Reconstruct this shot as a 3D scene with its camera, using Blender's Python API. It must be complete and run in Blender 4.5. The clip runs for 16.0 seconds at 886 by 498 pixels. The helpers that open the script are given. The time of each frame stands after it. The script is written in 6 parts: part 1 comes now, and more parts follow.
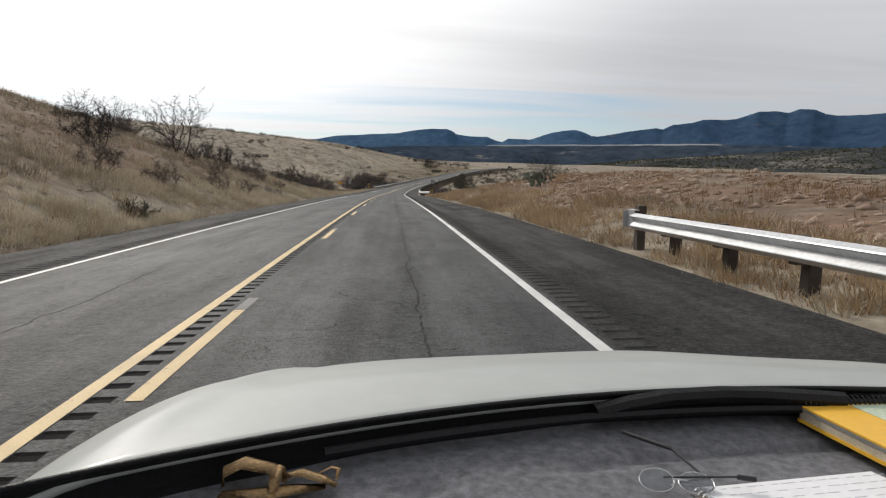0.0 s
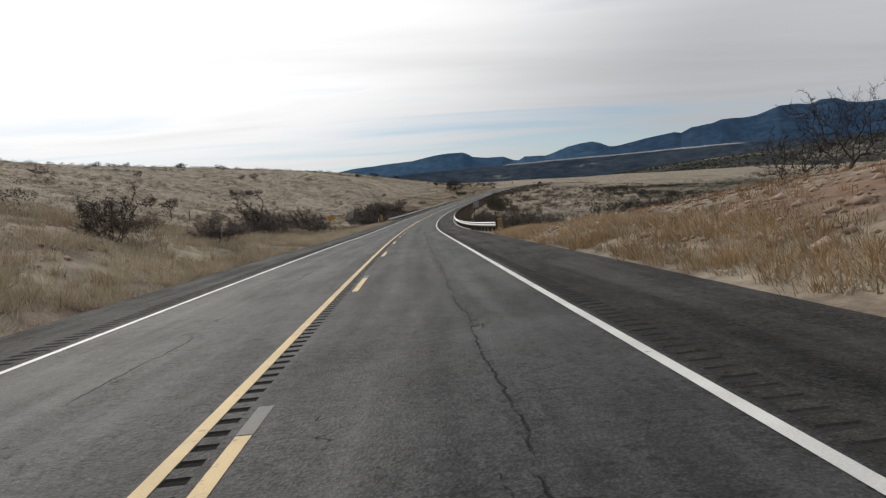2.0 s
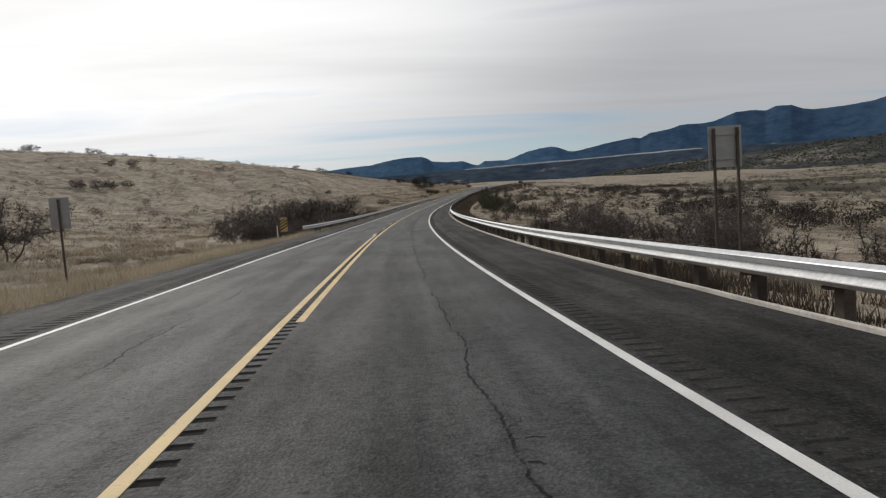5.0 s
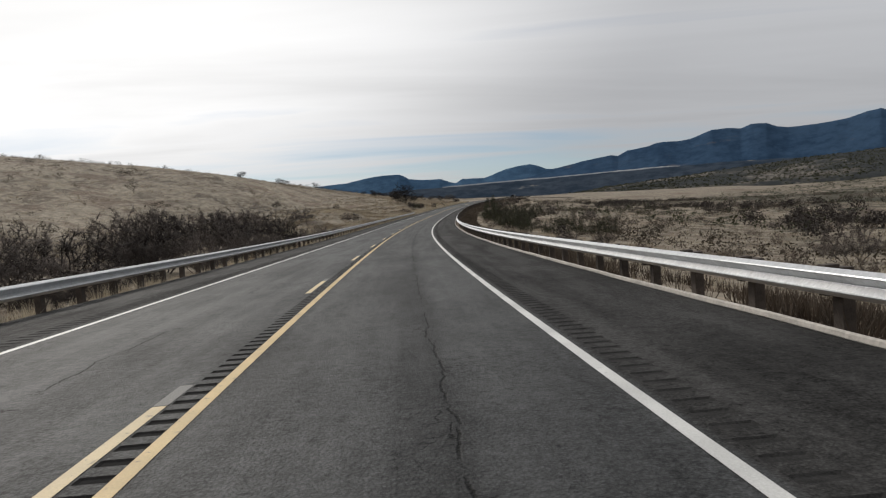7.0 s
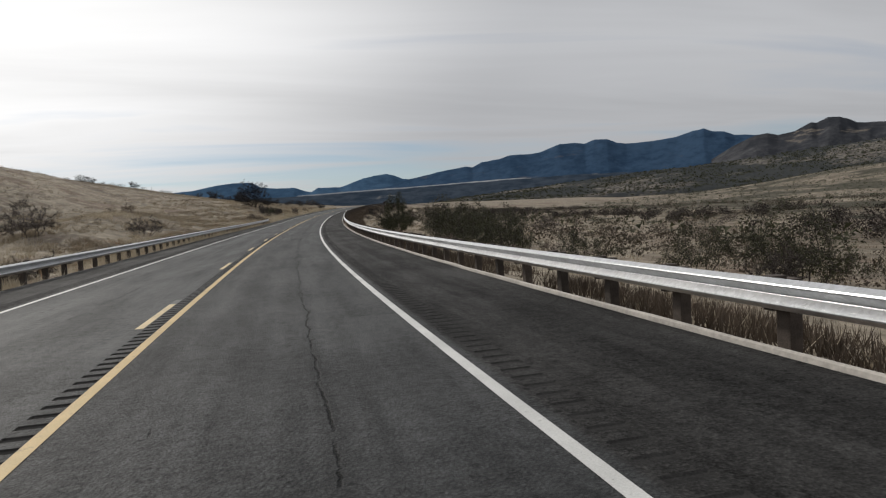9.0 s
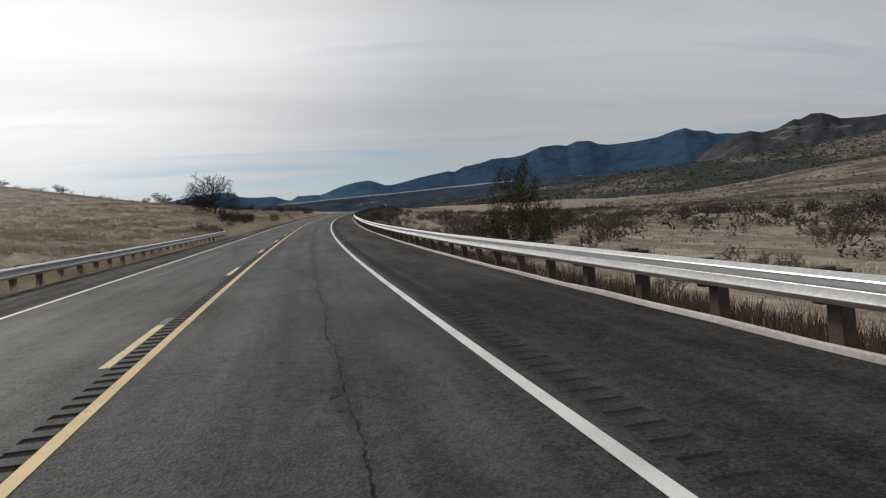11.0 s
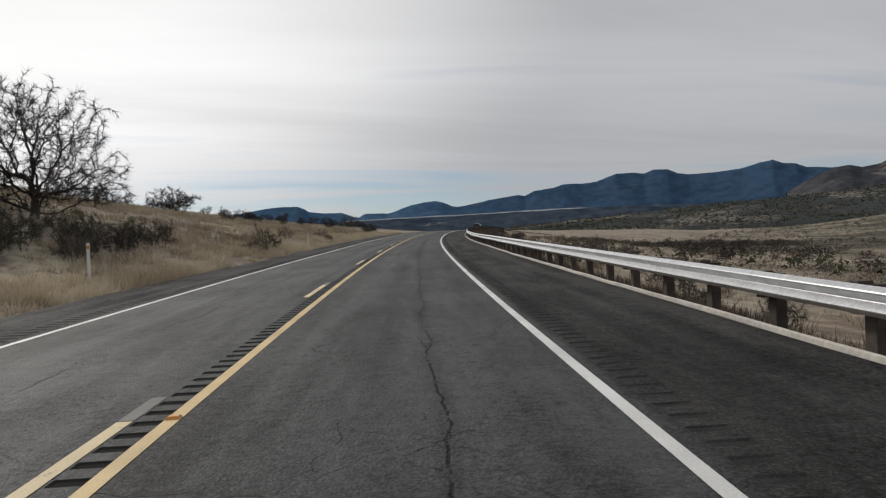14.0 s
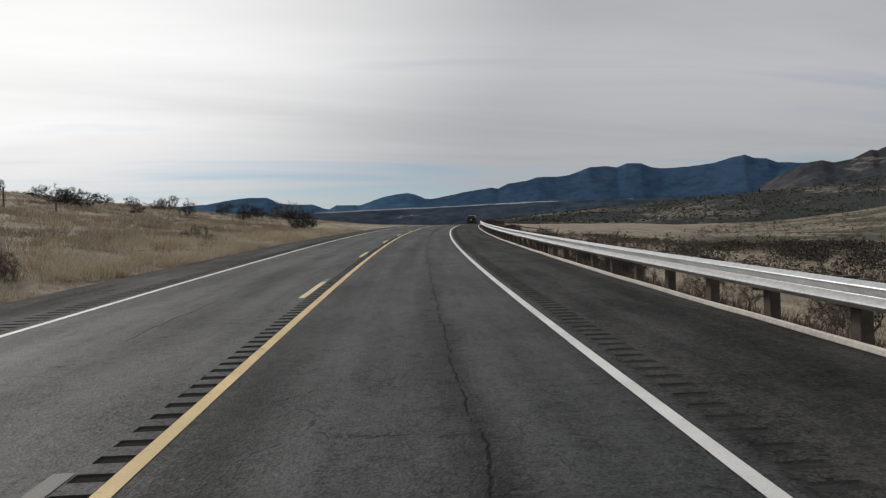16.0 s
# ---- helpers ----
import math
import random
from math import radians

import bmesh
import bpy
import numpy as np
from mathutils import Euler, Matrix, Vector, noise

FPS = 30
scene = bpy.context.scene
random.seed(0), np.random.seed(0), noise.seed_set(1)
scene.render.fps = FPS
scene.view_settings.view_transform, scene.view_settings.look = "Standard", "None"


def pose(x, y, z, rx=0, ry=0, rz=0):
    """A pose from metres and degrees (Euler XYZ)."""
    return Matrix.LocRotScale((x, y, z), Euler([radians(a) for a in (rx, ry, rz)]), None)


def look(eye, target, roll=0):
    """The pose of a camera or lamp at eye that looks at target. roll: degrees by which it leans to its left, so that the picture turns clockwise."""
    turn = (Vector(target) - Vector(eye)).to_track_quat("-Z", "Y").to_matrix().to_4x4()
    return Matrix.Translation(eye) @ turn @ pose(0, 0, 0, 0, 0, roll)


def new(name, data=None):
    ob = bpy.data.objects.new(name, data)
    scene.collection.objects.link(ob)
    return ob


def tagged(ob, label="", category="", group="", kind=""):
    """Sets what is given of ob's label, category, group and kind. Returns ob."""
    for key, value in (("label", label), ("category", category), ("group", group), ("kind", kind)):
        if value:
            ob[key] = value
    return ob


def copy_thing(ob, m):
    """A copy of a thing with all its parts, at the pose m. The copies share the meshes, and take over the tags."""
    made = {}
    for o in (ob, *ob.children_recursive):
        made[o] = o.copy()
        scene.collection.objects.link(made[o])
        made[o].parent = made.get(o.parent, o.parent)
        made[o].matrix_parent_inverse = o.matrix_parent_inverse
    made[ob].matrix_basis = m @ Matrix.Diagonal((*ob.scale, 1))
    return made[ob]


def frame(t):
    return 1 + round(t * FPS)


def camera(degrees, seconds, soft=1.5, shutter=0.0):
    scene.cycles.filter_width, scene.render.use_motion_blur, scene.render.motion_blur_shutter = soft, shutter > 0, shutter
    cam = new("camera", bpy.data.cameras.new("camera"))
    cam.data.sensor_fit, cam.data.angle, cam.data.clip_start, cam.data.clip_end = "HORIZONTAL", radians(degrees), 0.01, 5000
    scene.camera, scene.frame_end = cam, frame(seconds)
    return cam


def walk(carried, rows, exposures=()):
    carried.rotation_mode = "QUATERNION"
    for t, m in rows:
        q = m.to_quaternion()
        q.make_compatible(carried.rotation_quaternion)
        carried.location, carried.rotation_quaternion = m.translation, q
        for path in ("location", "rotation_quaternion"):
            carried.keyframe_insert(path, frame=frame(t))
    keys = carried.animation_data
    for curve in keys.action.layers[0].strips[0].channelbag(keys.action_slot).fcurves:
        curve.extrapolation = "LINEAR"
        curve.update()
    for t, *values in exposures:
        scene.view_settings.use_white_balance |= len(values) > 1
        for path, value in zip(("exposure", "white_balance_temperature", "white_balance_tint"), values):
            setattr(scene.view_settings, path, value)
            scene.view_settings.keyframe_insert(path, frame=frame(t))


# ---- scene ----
# ---- camera and its drive ----
cam = camera(66.6, 16.0, 1.25)
DRIVE = [
    (0.0, 1.89, -11.43, 1.721, -4.30, -7.12, -1.15),
    (0.5, 1.85, 1.21, 1.440, -4.15, -7.80, 0.53),
    (1.0, 1.78, 14.10, 1.082, -3.88, -7.93, 0.98),
    (1.5, 1.66, 26.98, 0.700, -4.18, -6.59, 2.24),
    (2.0, 1.54, 39.94, 0.310, -2.82, -5.00, 3.96),
    (2.5, 1.50, 53.16, -0.190, -4.11, -5.10, 3.32),
    (3.0, 1.48, 66.43, -0.658, -3.83, -4.93, 4.04),
    (3.5, 1.50, 79.53, -1.117, -4.55, -4.52, 3.98),
    (4.0, 1.69, 92.47, -1.614, -4.56, -4.84, 3.91),
    (4.5, 1.93, 105.38, -2.132, -5.85, -5.14, 3.80),
    (5.0, 2.31, 118.29, -2.566, -6.34, -4.78, 3.83),
    (5.5, 2.81, 131.19, -2.940, -6.82, -4.43, 3.87),
    (6.0, 3.45, 144.09, -3.244, -7.31, -4.08, 3.90),
    (6.5, 4.24, 156.98, -3.488, -7.80, -3.73, 3.94),
    (7.0, 5.19, 169.86, -3.701, -8.29, -3.37, 3.97),
    (7.5, 6.23, 182.73, -3.873, -10.24, -4.35, 3.16),
    (8.0, 7.41, 195.72, -4.034, -11.30, -3.59, 2.25),
    (8.5, 8.80, 209.14, -4.200, -14.26, -4.08, 2.05),
    (9.0, 10.27, 222.46, -4.232, -20.51, -3.33, 3.70),
    (9.5, 11.90, 235.51, -4.294, -20.92, -3.25, 4.03),
    (10.0, 13.68, 248.28, -4.269, -21.32, -3.16, 4.36),
    (10.5, 15.61, 260.93, -4.210, -21.73, -3.07, 4.69),
    (11.0, 17.71, 273.60, -4.117, -22.14, -2.98, 5.02),
    (11.5, 19.98, 286.45, -3.996, -22.54, -2.90, 5.35),
    (12.0, 22.43, 299.48, -3.846, -20.56, -2.84, 5.45),
    (12.5, 25.09, 312.84, -3.628, -18.13, -2.69, 5.38),
    (13.0, 27.75, 325.61, -3.374, -16.63, -0.97, 2.04),
    (13.5, 30.51, 338.09, -3.122, -15.96, -1.11, 1.78),
    (14.0, 33.43, 350.52, -2.811, -16.61, -0.70, 2.29),
    (14.5, 36.44, 362.90, -2.480, -16.13, -0.31, 3.04),
    (15.0, 39.57, 375.23, -2.161, -16.10, 0.24, 2.44),
    (15.5, 42.79, 387.48, -1.882, -16.89, -0.35, 2.00),
    (16.0, 46.11, 399.68, -1.609, -19.00, -1.42, 1.94),
]
walk(cam, [(t, pose(x, y, z, 90 + pitch, roll, yaw)) for t, x, y, z, yaw, pitch, roll in DRIVE], exposures=[(0.0, 0.3), (1.0, 0.2), (2.5, 0.05), (4.5, 0.0), (10.0, 0.0), (14.0, -0.04), (16.0, -0.06)])

# ---- light: thin overcast, the sun behind cloud ahead and to the left ----
SUN_AZ, SUN_EL = -27.0, 34.0
sun_dir = Vector((math.sin(radians(SUN_AZ)) * math.cos(radians(SUN_EL)), math.cos(radians(SUN_AZ)) * math.cos(radians(SUN_EL)), math.sin(radians(SUN_EL))))
sun = new("sun", bpy.data.lights.new("sun", "SUN"))
sun.data.energy, sun.data.angle, sun.data.color = 1.75, radians(10), (1.0, 0.94, 0.86)
sun.matrix_world = look(sun_dir * 300, (0, 0, 0))


def make_world():
    w = bpy.data.worlds.new("overcast_sky")
    w.use_nodes = True
    nt = w.node_tree
    nt.nodes.clear()
    N, L = nt.nodes.new, nt.links.new
    out, bg = N("ShaderNodeOutputWorld"), N("ShaderNodeBackground")
    sky = N("ShaderNodeTexSky")
    sky.sky_type, sky.sun_disc = "NISHITA", False
    sky.sun_elevation, sky.sun_rotation = radians(SUN_EL), radians(SUN_AZ)
    sky.dust_density, sky.ozone_density, sky.altitude = 0.2, 3.0, 1300
    tc = N("ShaderNodeTexCoord")
    nrm = N("ShaderNodeVectorMath")
    nrm.operation = "NORMALIZE"
    L(tc.outputs["Generated"], nrm.inputs[0])
    sep = N("ShaderNodeSeparateXYZ")
    L(nrm.outputs[0], sep.inputs[0])
    # cloud sheet at one height: direction divided by its rise
    rise = N("ShaderNodeMath")
    rise.operation = "MAXIMUM"
    L(sep.outputs["Z"], rise.inputs[0])
    rise.inputs[1].default_value = 0.0
    add = N("ShaderNodeMath")
    add.operation = "ADD"
    L(rise.outputs[0], add.inputs[0])
    add.inputs[1].default_value = 0.055
    div = N("ShaderNodeVectorMath")
    div.operation = "DIVIDE"
    L(nrm.outputs[0], div.inputs[0])
    L(add.outputs[0], div.inputs[1])
    flat = N("ShaderNodeMapping")
    flat.inputs["Scale"].default_value = (0.35, 1.0, 0.0)
    flat.inputs["Rotation"].default_value = (0, 0, radians(12))
    flat.inputs["Location"].default_value = (3.1, 1.7, 0)
    L(div.outputs[0], flat.inputs["Vector"])
    big = N("ShaderNodeTexNoise")
    big.inputs["Scale"].default_value, big.inputs["Detail"].default_value, big.inputs["Roughness"].default_value = 0.75, 5, 0.5
    big.inputs["Distortion"].default_value = 0.5
    L(flat.outputs[0], big.inputs["Vector"])
    # cover: dense overhead, with thin gaps low over the horizon
    cover = N("ShaderNodeMapRange")
    cover.inputs["From Min"].default_value, cover.inputs["From Max"].default_value = 0.36, 0.60
    cover.clamp = True
    lift = N("ShaderNodeMath")
    lift.operation = "MULTIPLY_ADD"
    L(rise.outputs[0], lift.inputs[0])
    lift.inputs[1].default_value = 2.2
    lift.inputs[2].default_value = -0.15
    liftc = N("ShaderNodeMath")
    liftc.operation = "MINIMUM"
    L(lift.outputs[0], liftc.inputs[0])
    liftc.inputs[1].default_value = 0.3
    plus = N("ShaderNodeMath")
    plus.operation = "ADD"
    L(big.outputs["Fac"], plus.inputs[0])
    L(liftc.outputs[0], plus.inputs[1])
    L(plus.outputs[0], cover.inputs["Value"])
    # light seen through the cloud: strongest towards the hidden sun
    dot = N("ShaderNodeVectorMath")
    dot.operation = "DOT_PRODUCT"
    L(nrm.outputs[0], dot.inputs[0])
    dot.inputs[1].default_value = sun_dir
    glow = N("ShaderNodeMapRange")
    glow.interpolation_type = "SMOOTHSTEP"
    glow.inputs["From Min"].default_value, glow.inputs["From Max"].default_value = 0.58, 1.06
    glow.inputs["To Min"].default_value, glow.inputs["To Max"].default_value = 0.0, 1.0
    L(dot.outputs["Value"], glow.inputs["Value"])
    thick = N("ShaderNodeMapRange")
    thick.inputs["From Min"].default_value, thick.inputs["From Max"].default_value = 0.3, 0.7
    thick.inputs["To Min"].default_value, thick.inputs["To Max"].default_value = 1.13, 0.87
    L(big.outputs["Fac"], thick.inputs["Value"])
    cloud = N("ShaderNodeMix")
    cloud.data_type = "RGBA"
    cloud.inputs[6].default_value, cloud.inputs[7].default_value = (0.455, 0.463, 0.482, 1), (1.2, 1.19, 1.18, 1)
    L(glow.outputs[0], cloud.inputs[0])
    shade = N("ShaderNodeVectorMath")
    shade.operation = "SCALE"
    L(cloud.outputs[2], shade.inputs[0])
    L(thick.outputs[0], shade.inputs["Scale"])
    clear = N("ShaderNodeVectorMath")
    clear.operation = "SCALE"
    L(sky.outputs[0], clear.inputs[0])
    clear.inputs["Scale"].default_value = 0.062
    # thin haze even in the gaps
    veil = N("ShaderNodeMapRange")
    veil.inputs["To Min"].default_value, veil.inputs["To Max"].default_value = 0.34, 1.0
    L(cover.outputs[0], veil.inputs["Value"])
    mix = N("ShaderNodeMix")
    mix.data_type = "RGBA"
    L(veil.outputs[0], mix.inputs[0])
    L(clear.outputs[0], mix.inputs[6])
    L(shade.outputs[0], mix.inputs[7])
    L(mix.outputs[2], bg.inputs["Color"])
    bg.inputs["Strength"].default_value = 1.0
    L(bg.outputs[0], out.inputs["Surface"])
    scene.world = w


make_world()

# ---- the line of the road: curvature (1/km), grade (%) and cross fall (%) every 25 m ----
KNOTS = np.arange(-30.0, 771.0, 25.0)
CURVE = [-0.53, -0.25, 0.04, 0.17, 0.22, 0.35, 0.69, 0.98, 0.91, 0.76, 0.98, 1.09, 0.91, 0.74, 0.72, 0.89, 0.96, 0.83, 1.06, 1.4, 1.7, 1.8, 1.8, 1.8, 1.6, 1.4, 1.2, 1.0, 1.0, 1.0, 1.0, 1.0, 1.0]
GRADE = [-1.65, -2.35, -2.97, -3.43, -3.61, -3.89, -3.09, -2.05, -1.6, -1.2, -0.54, 0.27, 0.8, 1.11, 1.71, 2.39, 2.41, 2.3, 2.62, 2.76, 2.54, 2.0, 1.2, 0.2, -0.8, -1.6, -2.0, -2.0, -2.0, -2.0, -2.0, -2.0, -2.0]
BANK = [-2.12, -2.87, -3.38, -2.64, -1.74, -0.35, 1.04, 1.52, 0.64, 0.4, 0.34, 0.49, 1.18, 1.67, 0.75, -0.26, -0.5, -0.37, 1.09, 1.34, 0.88, 0.54, 0.33, 0.2, 0.12, 0.07, 0.05, 0.03, 0.02, 0.01, 0.01, 0.0, 0.0]
LINE_S = np.arange(-30.0, 761.0, 2.0)
_turn = np.cumsum(np.interp(LINE_S, KNOTS, CURVE) / 1000) * 2
LINE_T = _turn - _turn[15]
LINE_X, LINE_Y, LINE_Z = (np.cumsum(v) * 2 for v in (np.sin(LINE_T), np.cos(LINE_T), np.interp(LINE_S, KNOTS, GRADE) / 100))
LINE_X, LINE_Y, LINE_Z = LINE_X - LINE_X[15], LINE_Y - LINE_Y[15], LINE_Z - LINE_Z[15]
LINE_B = np.interp(LINE_S, KNOTS, BANK) / 100
EDGE_L, EDGE_R = -5.85, 6.23


def line_at(s):
    """x, y, z, heading and cross fall of the road's middle at s metres."""
    inside = np.clip(s, LINE_S[0], LINE_S[-1])
    x, y, z, th, b = (np.interp(inside, LINE_S, v) for v in (LINE_X, LINE_Y, LINE_Z, LINE_T, LINE_B))
    over = s - inside
    return x + np.sin(th) * over, y + np.cos(th) * over, z, th, b


def road_at(s, u, up=0.0):
    """The place u metres right of the road's middle, on its surface."""
    x, y, z, th, b = line_at(np.float64(s))
    return Vector((float(x + np.cos(th) * u), float(y - np.sin(th) * u), float(z - b * np.clip(u, -8, 8) + up)))


def road_pose(s, u, up=0.0, turn=0.0):
    """A pose on the road with y along it and x to its right."""
    th = float(line_at(np.float64(s))[3])
    return Matrix.Translation(road_at(s, u, up)) @ pose(0, 0, 0, 0, 0, turn - math.degrees(th))


def near_road(x, y):
    """Metres along and to the right of the road, for arrays of places."""
    S = np.concatenate([np.arange(-1500, -30, 15.0), LINE_S, np.arange(762, 1600, 15.0)])
    X, Y, _, TH, _ = line_at(S)
    s, u = np.empty(len(x)), np.empty(len(x))
    for j in range(0, len(x), 4000):
        px, py = x[j:j + 4000], y[j:j + 4000]
        k = ((px[:, None] - X) ** 2 + (py[:, None] - Y) ** 2).argmin(1)
        dx, dy, th = px - X[k], py - Y[k], TH[k]
        s[j:j + 4000] = S[k] + dx * np.sin(th) + dy * np.cos(th)
        u[j:j + 4000] = dx * np.cos(th) - dy * np.sin(th)
    return s, u


# ---- materials ----
def material(name):
    m = bpy.data.materials.new(name)
    m.use_nodes = True
    return m, m.node_tree, m.node_tree.nodes["Principled BSDF"]


class Net:
    """Brief calls for building node trees."""

    def __init__(self, nt):
        self.nt, self.L = nt, nt.links.new

    def put(self, sock, v):
        if isinstance(v, bpy.types.NodeSocket):
            self.L(v, sock)
        else:
            sock.default_value = v

    def math(self, op, a, b=0.0, c=0.0, clamp=False):
        n = self.nt.nodes.new("ShaderNodeMath")
        n.operation, n.use_clamp = op, clamp
        for s, v in zip(n.inputs, (a, b, c)):
            self.put(s, v)
        return n.outputs[0]

    def coords(self, kind="Object", scale=(1, 1, 1)):
        t, m = self.nt.nodes.new("ShaderNodeTexCoord"), self.nt.nodes.new("ShaderNodeMapping")
        m.inputs["Scale"].default_value = scale
        self.L(t.outputs[kind], m.inputs["Vector"])
        return m.outputs[0]

    def noise(self, vec, scale, detail=5, rough=0.55, distort=0.0):
        n = self.nt.nodes.new("ShaderNodeTexNoise")
        n.inputs["Scale"].default_value, n.inputs["Detail"].default_value = scale, detail
        n.inputs["Roughness"].default_value, n.inputs["Distortion"].default_value = rough, distort
        self.L(vec, n.inputs["Vector"])
        return n.outputs["Fac"]

    def cells(self, vec, scale, feature="F1", out="Distance", jitter=1.0):
        n = self.nt.nodes.new("ShaderNodeTexVoronoi")
        n.feature = feature
        n.inputs["Scale"].default_value, n.inputs["Randomness"].default_value = scale, jitter
        self.L(vec, n.inputs["Vector"])
        return n.outputs[out]

    def ramp(self, v, lo, hi, a=0.0, b=1.0):
        n = self.nt.nodes.new("ShaderNodeMapRange")
        n.interpolation_type = "SMOOTHSTEP"
        for key, val in (("Value", v), ("From Min", lo), ("From Max", hi), ("To Min", a), ("To Max", b)):
            self.put(n.inputs[key], val)
        return n.outputs[0]

    def mix(self, fac, a, b):
        n = self.nt.nodes.new("ShaderNodeMix")
        n.data_type = "RGBA"
        self.put(n.inputs[0], fac)
        for s, v in ((n.inputs[6], a), (n.inputs[7], b)):
            self.put(s, (*v, 1) if isinstance(v, tuple) else v)
        return n.outputs[2]

    def scaled(self, col, k):
        n = self.nt.nodes.new("ShaderNodeVectorMath")
        n.operation = "SCALE"
        self.put(n.inputs[0], col)
        self.put(n.inputs["Scale"], k)
        return n.outputs[0]

    def bump(self, height, dist, p, strength=1.0):
        n = self.nt.nodes.new("ShaderNodeBump")
        n.inputs["Strength"].default_value, n.inputs["Distance"].default_value = strength, dist
        self.L(height, n.inputs["Height"])
        self.L(n.outputs[0], p.inputs["Normal"])

    def attribute(self, name):
        n = self.nt.nodes.new("ShaderNodeAttribute")
        n.attribute_name = name
        return n.outputs["Fac"]

    def axes(self, vec):
        n = self.nt.nodes.new("ShaderNodeSeparateXYZ")
        self.L(vec, n.inputs[0])
        return n.outputs


def simple(name, color, rough=0.6, metal=0.0, vary=0.25, scale=3.0, bump=0.0, coords="Object", per_object=0.0):
    """A surface with two scales of unevenness in its colour, and fine relief."""
    m, nt, p = material(name)
    N = Net(nt)
    vec = N.coords(coords)
    both = N.math("ADD", N.noise(vec, scale, 6), N.noise(vec, scale * 11, 4))
    k = N.ramp(both, 0.6, 1.4, 1 - vary, 1 + vary)
    if per_object:
        oi = nt.nodes.new("ShaderNodeObjectInfo")
        k = N.math("MULTIPLY", k, N.math("MULTIPLY_ADD", oi.outputs["Random"], 2 * per_object, 1 - per_object))
    N.L(N.scaled(color, k), p.inputs["Base Color"])
    p.inputs["Roughness"].default_value, p.inputs["Metallic"].default_value = rough, metal
    if bump:
        N.bump(both, bump, p)
    return m


def make_asphalt():
    m, nt, p = material("asphalt")
    N = Net(nt)
    uv = N.coords("UV")
    u, s, _ = N.axes(uv)
    grit = N.noise(uv, 55, 3, 0.7)
    stones = N.cells(uv, 38)
    blotch = N.noise(uv, 0.35, 6, 0.6)
    streak = N.noise(N.coords("UV", (1.6, 0.03, 1)), 1.0, 4)
    k = N.math("MULTIPLY", N.ramp(grit, 0.25, 0.75, 0.62, 1.38), N.ramp(blotch, 0.3, 0.7, 0.86, 1.14))
    k = N.math("MULTIPLY", k, N.ramp(streak, 0.3, 0.7, 0.82, 1.18))
    k = N.math("MULTIPLY", k, N.ramp(stones, 0.05, 0.6, 1.22, 0.85))
    k = N.math("MULTIPLY", k, N.ramp(N.noise(uv, 5, 6, 0.85), 0.34, 0.66, 0.78, 1.22))
    worn = N.math("MULTIPLY", N.ramp(N.noise(N.coords("UV", (1.0, 0.35, 1)), 1.3, 6, 0.7), 0.46, 0.60), N.ramp(N.noise(uv, 16, 3, 0.8), 0.45, 0.6))
    k = N.math("MULTIPLY", k, N.math("MULTIPLY_ADD", worn, -0.38, 1.0))
    # stones that have broken out, and others polished pale
    pits = N.math("MULTIPLY", N.ramp(N.noise(uv, 12, 2, 0.6), 0.60, 0.66), N.ramp(N.noise(N.coords("UV", (1.0, 0.3, 1)), 0.9, 4, 0.6), 0.42, 0.58))
    k = N.math("MULTIPLY", k, N.math("MULTIPLY_ADD", pits, -0.5, 1.0))
    k = N.math("MULTIPLY", k, N.math("MULTIPLY_ADD", N.ramp(N.noise(uv, 19, 2, 0.6), 0.64, 0.70), 0.45, 1.0))
    k = N.math("MULTIPLY", k, N.ramp(N.noise(uv, 24, 2, 0.6), 0.3, 0.7, 0.80, 1.20))
    k = N.math("MULTIPLY", k, N.ramp(N.noise(N.coords("UV", (1.0, 0.12, 1)), 1.1, 5, 0.65), 0.36, 0.64, 0.78, 1.2))
    # shoulders were laid with darker stone
    edge = N.ramp(N.math("ABSOLUTE", u), 3.7, 3.8)
    k = N.math("MULTIPLY", k, N.math("MULTIPLY_ADD", edge, -0.12, 1.0))
    # the near lane, right of the middle, is darker
    k = N.math("MULTIPLY", k, N.ramp(u, -0.05, 0.05, 1.0, 0.82))
    # one long wandering crack, scattered webs and a few cross cracks
    wob = N.math("MULTIPLY_ADD", N.noise(N.coords("UV", (0.0, 1, 0)), 0.4, 6, 0.66), 0.5, -0.25)
    long_d = N.math("ABSOLUTE", N.math("SUBTRACT", N.math("ADD", u, wob), 2.2))
    gaps = N.math("MULTIPLY", N.ramp(N.noise(N.coords("UV", (0, 1, 0)), 0.23, 2), 0.34, 0.46, 0.15, 1.0), N.ramp(N.noise(uv, 2.4, 4, 0.7), 0.38, 0.54))
    crack = N.math("MULTIPLY", N.ramp(long_d, 0.005, 0.021, 1, 0), gaps)
    long2 = N.math("ABSOLUTE", N.math("ADD", N.math("ADD", u, N.math("MULTIPLY", wob, 1.5)), 1.75))
    crack = N.math("MAXIMUM", crack, N.math("MULTIPLY", N.ramp(long2, 0.005, 0.018, 1, 0), N.ramp(N.noise(N.coords("UV", (0, 1, 0)), 0.16, 2), 0.5, 0.56)))
    warp = nt.nodes.new("ShaderNodeVectorMath")
    warp.operation = "ADD"
    wn = nt.nodes.new("ShaderNodeTexNoise")
    wn.inputs["Scale"].default_value, wn.inputs["Detail"].default_value = 1.1, 5
    N.L(uv, wn.inputs["Vector"])
    N.L(uv, warp.inputs[0])
    N.L(N.scaled(wn.outputs["Color"], 0.9), warp.inputs[1])
    web = N.cells(warp.outputs[0], 0.42, "DISTANCE_TO_EDGE")
